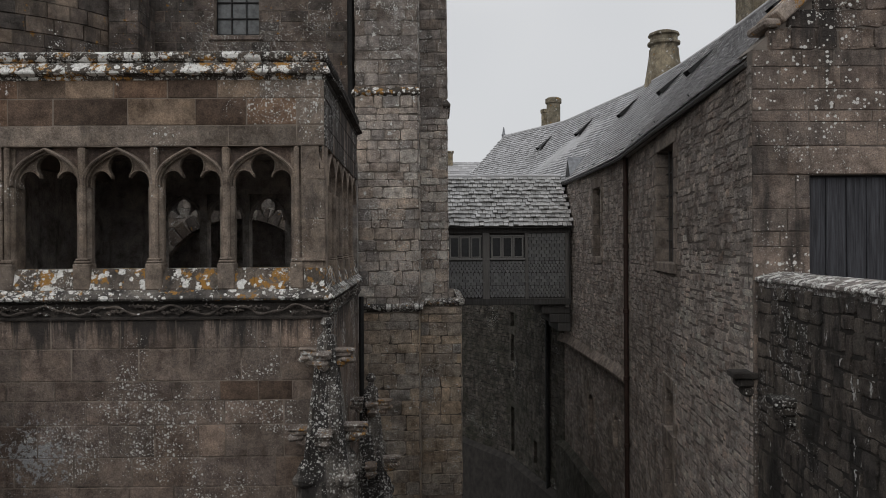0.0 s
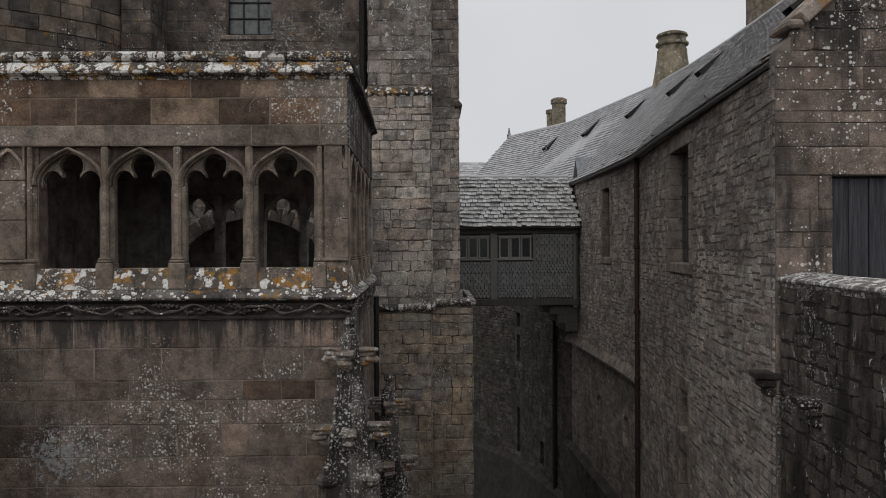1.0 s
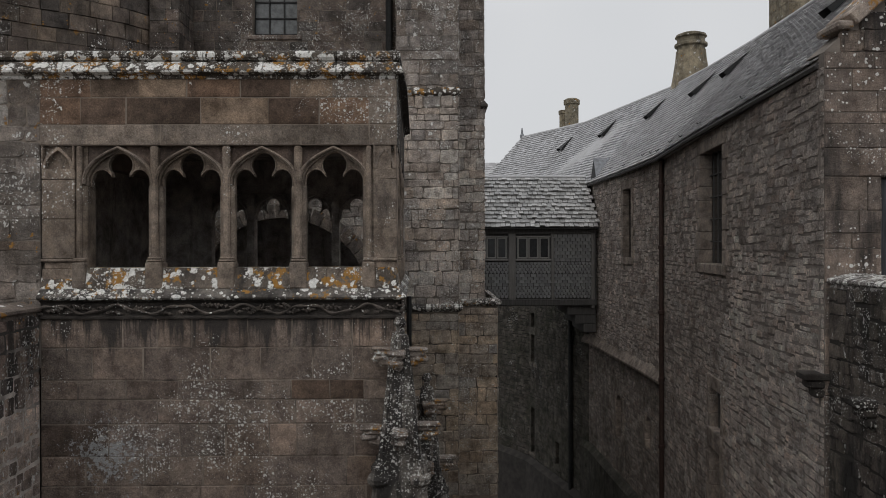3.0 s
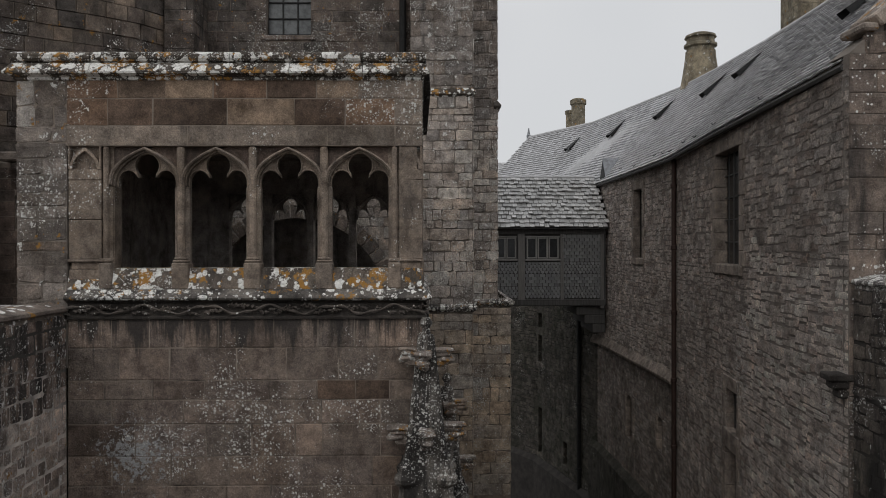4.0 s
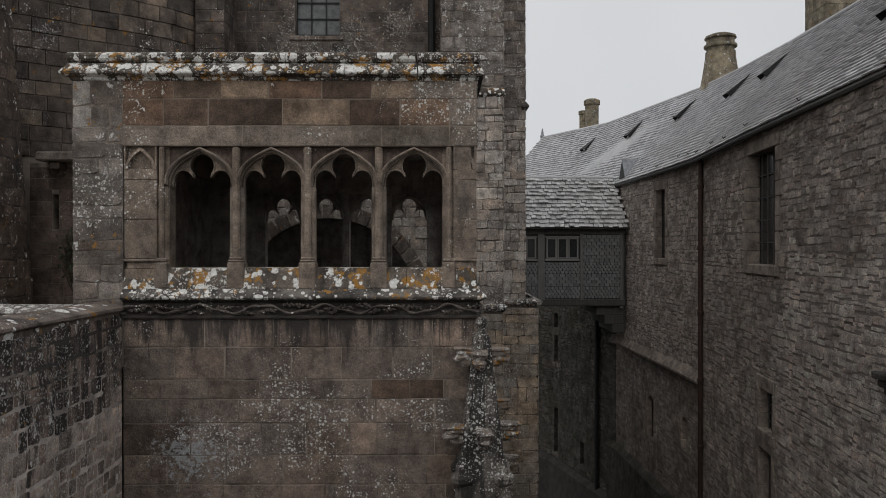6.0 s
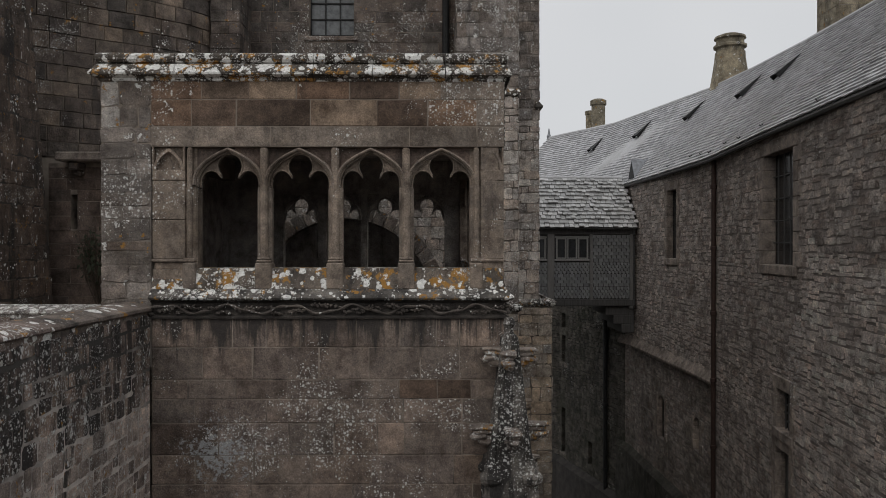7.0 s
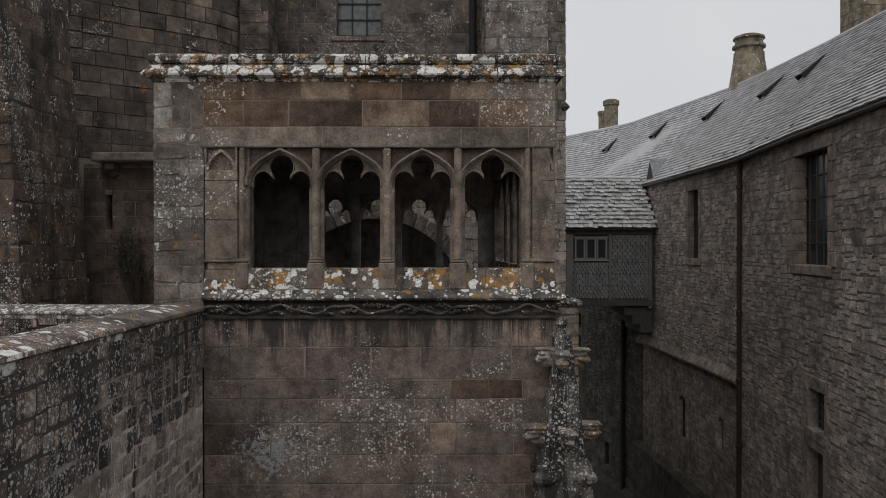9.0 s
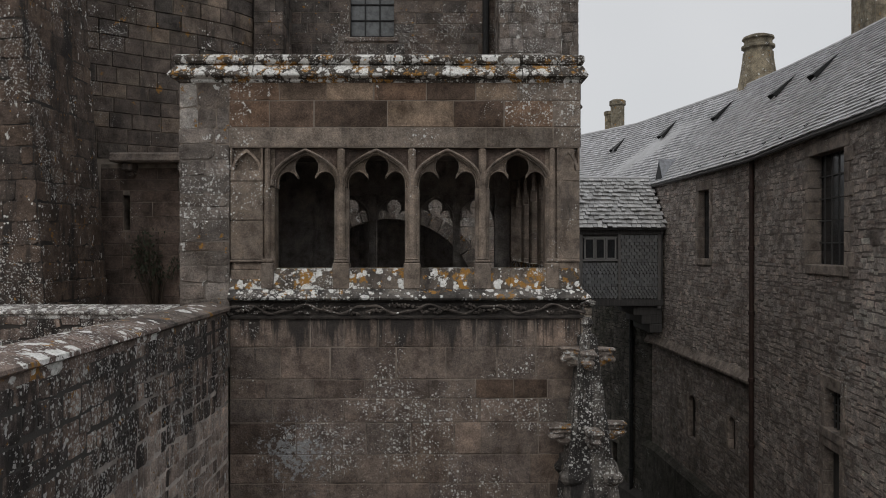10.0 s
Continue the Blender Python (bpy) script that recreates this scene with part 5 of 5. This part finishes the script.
def round_chimney(x, y, z, h, r, th_parent):
    """A stout stone chimney: square spreading foot, octagon to round shaft, two rolls and a dished cap."""
    ch = thing("chimney", "stout round stone chimney with a moulded cap", "chimney", "wing chimneys")
    lathe("shaft", [(r * 1.6, -0.9), (r * 1.55, 0.1), (r * 1.3, h * 0.34), (r * 1.12, h * 0.6), (r * 1.08, h * 0.72)], 8, (x, y, z), M_CHIMNEY, ch, "", 0.5)
    lathe("drum", [(r, h * 0.70), (r, h * 0.765), (r * 1.2, h * 0.785), (r * 1.2, h * 0.82), (r * 1.02, h * 0.84), (r * 1.0, h * 0.91), (r * 1.16, h * 0.93), (r * 1.1, h * 0.965), (r * 0.7, h)], 20, (x, y, z), M_CHIMNEY, ch)
    v, f = tube([(x - 1.05, y - 0.75, z - 0.35), (x - 0.45, y - 0.86, z + 0.02), (x - 0.05, y - 0.82, z + 0.42)], 0.05, 6)
    raw("flashing", v, f, M_LEAD, ch)
    return ch


round_chimney(8.29, 26.7, 13.45, 2.24, 0.48, wing)
c2 = thing("chimney", "pair of round mossy stone chimney pots", "chimney", "wing chimneys")
lathe("pot", [(0.37, -1.5), (0.37, 1.15), (0.44, 1.2), (0.44, 1.42), (0.3, 1.5)], 16, (6.38, 39.9, 14.45), M_CHIMNEY, c2)
lathe("pot", [(0.24, -1.5), (0.24, 0.7), (0.29, 0.75), (0.29, 0.92), (0.2, 0.95)], 14, (6.02, 40.3, 14.45), M_CHIMNEY, c2)
c3 = thing("chimney", "broad square chimney stack of squared stone", "chimney", "wing chimneys")
p_st = Path((8.83, 21.6), (8.83, 20.4), (10.2, 20.4), (10.2, 21.6), (8.83, 21.6))
st = slab("chimney_shaft", p_st, 12.8, 17.5, 0.3, [], M_MORTAR_PALE, c3)
masonry(p_st, courses(12.9, 17.4, 0.25, 0.34, rng), (0.3, 0.55), 0.015, ASHLAR, st, M_CHIMNEY, 71)
boxed("flashing", (8.7, 10.3, 20.3, 21.7, 13.0, 13.5), M_LEAD, c3, 0.03)

# gable end with the plank door
p_gab = Path((4.18, 9.72), (12.5, 9.72))
D0, D1, DZ0, DZ1 = 0.76, 2.3, 6.9, 8.9
hole_g = [(D0, D1, DZ0, DZ1)]
gab = slab("gable_wall", p_gab, BASE, 10.55, 0.14, hole_g, M_MORTAR_PALE, wing)
bm = bmesh.new()
plate(bm, [(4.18, 10.552), (11.6, 10.552), (7.9, 13.9)], Matrix.Translation((0, 9.72, 0)), 0.5)
gab_top = part("gable_head", bm, M_MORTAR_PALE, wing)
peak = lambda s: 10.62 + min(s, 7.4 - s) * 0.9
masonry(p_gab, [0.0, 0.4, 0.8, 1.2, 1.6, 2.0, 2.4, 2.8, 3.2, 3.6, 4.0, 4.4, 4.8, 5.2, 5.6, 6.0, 6.4, 6.8, 7.05, 7.5, 7.95, 8.15, 8.45, 8.9, 9.28, 9.6, 9.75, 10.03, 10.33, 10.55], (0.35, 0.85), 0.02, ASHLAR, gab, M_GABLE, 72, hole_g, s1=4.0, near=lambda p: p.z > 6)
masonry(p_gab, courses(10.56, 14.2, 0.2, 0.3, rng), (0.25, 0.5), 0.03, ROUGH, gab_top, M_GABLE, 73, s0=0.2, s1=8.0, top=peak)
ang = math.atan2(3.35, 3.7)
for k in range(6):
    bm = bmesh.new()
    L = 5.0 / 6
    box(bm, k * L + 0.003, (k + 1) * L - 0.003, -0.12, 0.5, -0.06, 0.13, 0.02, Matrix.Translation((4.52, 9.70, 10.93)) @ Matrix.Rotation(-ang, 4, "Y"))
    part("barge_stone", bm, M_BARGE, gab_top)
bm = bmesh.new()
box(bm, 4.31, 4.54, 9.62, 10.2, 10.84, 10.95, 0.03)
part("kneeler", bm, M_BARGE, gab_top, "kneeler stone with orange lichen")
door = thing("plank_door", "weathered grey plank door in a stone gable", "door")
door["kind"] = "structure"
dx0 = 4.18 + D0
boxed("backing", (dx0 - 0.02, 4.18 + D1 + 0.02, 9.86, 9.9, DZ0, DZ1 + 0.02), M_IRON, door)
for k, (a, b) in enumerate(((0.02, 0.255), (0.268, 0.53), (0.543, 0.80), (0.813, 1.07), (1.083, 1.30), (1.313, 1.52))):
    boxed("plank", (dx0 + a, dx0 + b, 9.80 + 0.004 * (k % 2), 9.858, DZ0, DZ1 - 0.03), M_DOOR, door, 0.008)
boxed("lintel", (dx0 - 0.3, dx0 + 1.9, 9.69, 9.85, DZ1 + 0.002, DZ1 + 0.36), M_GABLE, gab, 0.015)

# ---------------------------------------------------------------- parapet walls
CAP = [(-0.6, -0.1), (-0.012, -0.1), (-0.012, 0.035), (0.025, 0.045), (0.042, 0.065), (0.036, 0.095), (-0.04, 0.125), (-0.20, 0.16), (-0.34, 0.17), (-0.46, 0.15), (-0.6, 0.06)]


def parapet(name, path, top0, top1, material, mort, cap_mat, seed, label, near, z_lo=0.0, cap_len=0.85, alt=None, pick=None, proud=0.022, joint=0.02):
    w = slab(name, path, BASE, min(top0, top1) - 0.02, 0.55, [], mort, None, label, "structure")
    tagged(w, "", "wall")
    rr = random.Random(seed)
    masonry(path, courses(z_lo, min(top0, top1) + 0.0, 0.13, 0.23, rr), (0.14, 0.34), proud, ROUGH, w, material, seed, joint=joint, near=near, wobble=0.026, alt=alt, pick=pick)
    n = max(1, round(path.length / cap_len))
    for k in range(n):
        a, b = path.length * k / n + 0.004, path.length * (k + 1) / n - 0.004
        rise = (top1 - top0)
        sweep("coping_slab", path, [(o, z + top0 + rr.uniform(-0.006, 0.006)) for o, z in CAP], cap_mat, w, a, b, "", rise)
    return w


p_left = Path((-6.142, 3.3), (-6.16, 4.6), (-6.2, 9.775))
parapet("wall_west", p_left, 7.15, 7.1, M_LEFT, M_MORTAR_LEFT, M_CAPS, 81, "black-stained rubble parapet wall with lichened coping", lambda p: 5.0 < p.y and p.z > 5.2, 2.5, 0.85, M_LEFTLOW, lambda p: p.z < 6.05 + 1.0 * noise.noise(Vector((0.0, p.y * 0.7, p.z * 0.7))) + 0.25 * noise.noise(Vector((3.0, p.y * 3, p.z * 3))), 0.007, 0.024)
parapet("wall_west_rear", Path((-5.9, -14.0), (-6.142, 3.295)), 7.15, 7.15, M_LEFT, M_MORTAR_LEFT, M_CAPS, 84, "black-stained rubble parapet wall with lichened coping", lambda p: p.z > 6.8, 2.5, 0.85, None, None, 0.007, 0.024)
p_rear = Path((-14.0, 11.2), (PIER - 0.01, 11.2))
parapet("wall_terrace", p_rear, 6.93, 6.93, M_LEFT, M_MORTAR_DARK, M_CAPS_GREY, 82, "low grey terrace parapet with a white-spotted coping", lambda p: p.x > -10 and p.z > 6, 5.5)
p_right = Path((4.24, 9.70), (4.05, 6.7), (3.8, 2.0), (3.8, -14.0))
parapet("wall_east", p_right, 7.45, 7.5, M_RIGHT, M_MORTAR_DARK, M_CAPS_GREY, 83, "black damp parapet wall streaked with lichen", lambda p: 6.0 < p.y and p.z > 5.3, 2.5)


closing = slab("wall_south", Path((3.8, -14.0), (-5.9, -14.0)), BASE, 7.3, 0.5, [], M_MORTAR_DARK, None, "plain dark wall that closes the court", "structure")
tagged(closing, "", "wall")
terrace_w = boxed("terrace_floor_west", (-16.0, -6.45, -14.0, 16.0, 5.6, 6.3), M_DRESS)
tagged(terrace_w, "grey stone terrace behind the parapet", "terrace", "", "structure")
terrace_e = boxed("terrace_floor_east", (4.75, 13.0, -14.0, 9.7, 6.2, 6.85), M_DRESS)
tagged(terrace_e, "grey stone terrace before the plank door", "terrace", "", "structure")


def wall_corbel(path, s, z):
    p, t, n = path.at(s)
    mm = Matrix((t, n, Vector((0, 0, 1)))).transposed().to_4x4()
    mm.translation = p + Vector((0, 0, z))
    cb = thing("corbel", "dark projecting stone corbel in the wall", "corbel", "wall corbels")
    bm = bmesh.new()
    box(bm, -0.16, 0.16, -0.1, 0.26, 0.0, 0.09, 0.015)
    box(bm, -0.13, 0.13, -0.1, 0.2, -0.12, -0.002, 0.03)
    box(bm, -0.12, 0.12, -0.1, 0.12, -0.24, -0.11, 0.03)
    bmesh.ops.transform(bm, verts=bm.verts, matrix=mm)
    part("block", bm, M_FRIEZE, cb)


wall_corbel(p_wing, p_wing.length - 0.12, 6.2)
wall_corbel(p_right, 1.1, 6.1)

# ---------------------------------------------------------------- lower roof beyond the bridge
far_house = thing("far_house", "distant low slate-roofed house behind the footbridge", "house")
verts = [(-8, 43.0, 9.5), (4.2, 43.0, 9.5), (3.4, 46.0, 13.15), (-8, 46.0, 13.15), (-8, 49.0, 9.5), (4.2, 49.0, 9.5)]
raw("roof", verts, [(0, 1, 2, 3), (3, 2, 5, 4), (0, 4, 5, 1), (0, 3, 4), (1, 5, 2)], M_SLATE, far_house)
lay(roof_patch((-8, 43, 9.52), (4.2, 43, 9.52), (3.4, 46, 13.17), (-8, 46, 13.17), 0.4, 0.2, 91, 0.03), TILES, far_house, M_SLATE, "slate", 200, lambda p: p.x > -0.5)
boxed("wall", (-7.9, 4.0, 43.2, 48.8, BASE, 9.6), M_ALLEY, far_house)
c4 = thing("chimney", "short square mossy chimney on the far roof", "chimney")
boxed("chimney_shaft", (0.5, 1.05, 45.8, 46.4, 12.5, 13.75), M_CHIMNEY, c4, 0.03)
boxed("cap", (0.44, 1.11, 45.74, 46.46, 13.75, 13.87), M_CHIMNEY, c4, 0.03)

# ---------------------------------------------------------------- plant on the terrace
shrub = thing("shrub", "small dark leafy shrub against the recess wall", "shrub")
rp = random.Random(12)
verts, faces, leafv, leaff = [], [], [], []
for k in range(16):
    a = rp.uniform(0, 6.28)
    tip = Vector((-9.0 + 0.55 * math.cos(a) * rp.random(), 14.6 + 0.3 * math.sin(a), 7.1 + rp.uniform(0.5, 1.35)))
    root = Vector((-9.0, 14.65, 6.5))
    midp = root.lerp(tip, 0.55) + Vector((rp.uniform(-0.1, 0.1), 0, 0.08))
    v, f = tube([root, midp, tip], [0.018, 0.012, 0.005], 5)
    faces += [tuple(q + len(verts) for q in face) for face in f]
    verts += v
    for j in range(26):
        c = midp.lerp(tip, rp.random() * 1.05) + Vector([rp.uniform(-0.09, 0.09) for _ in range(3)])
        e = Euler([rp.uniform(0, 6.28) for _ in range(3)]).to_matrix()
        s = rp.uniform(0.03, 0.06)
        b = len(leafv)
        leafv += [tuple(c + e @ Vector(q) * s) for q in ((-1, 0, 0), (0, 0.45, 0.1), (1, 0, 0), (0, -0.45, 0.1))]
        leaff.append((b, b + 1, b + 2, b + 3))
raw("stem", verts, faces, M_STEM, shrub)
tagged(raw("leaves", leafv, leaff, M_LEAF, shrub), "", "", "", "stuff")
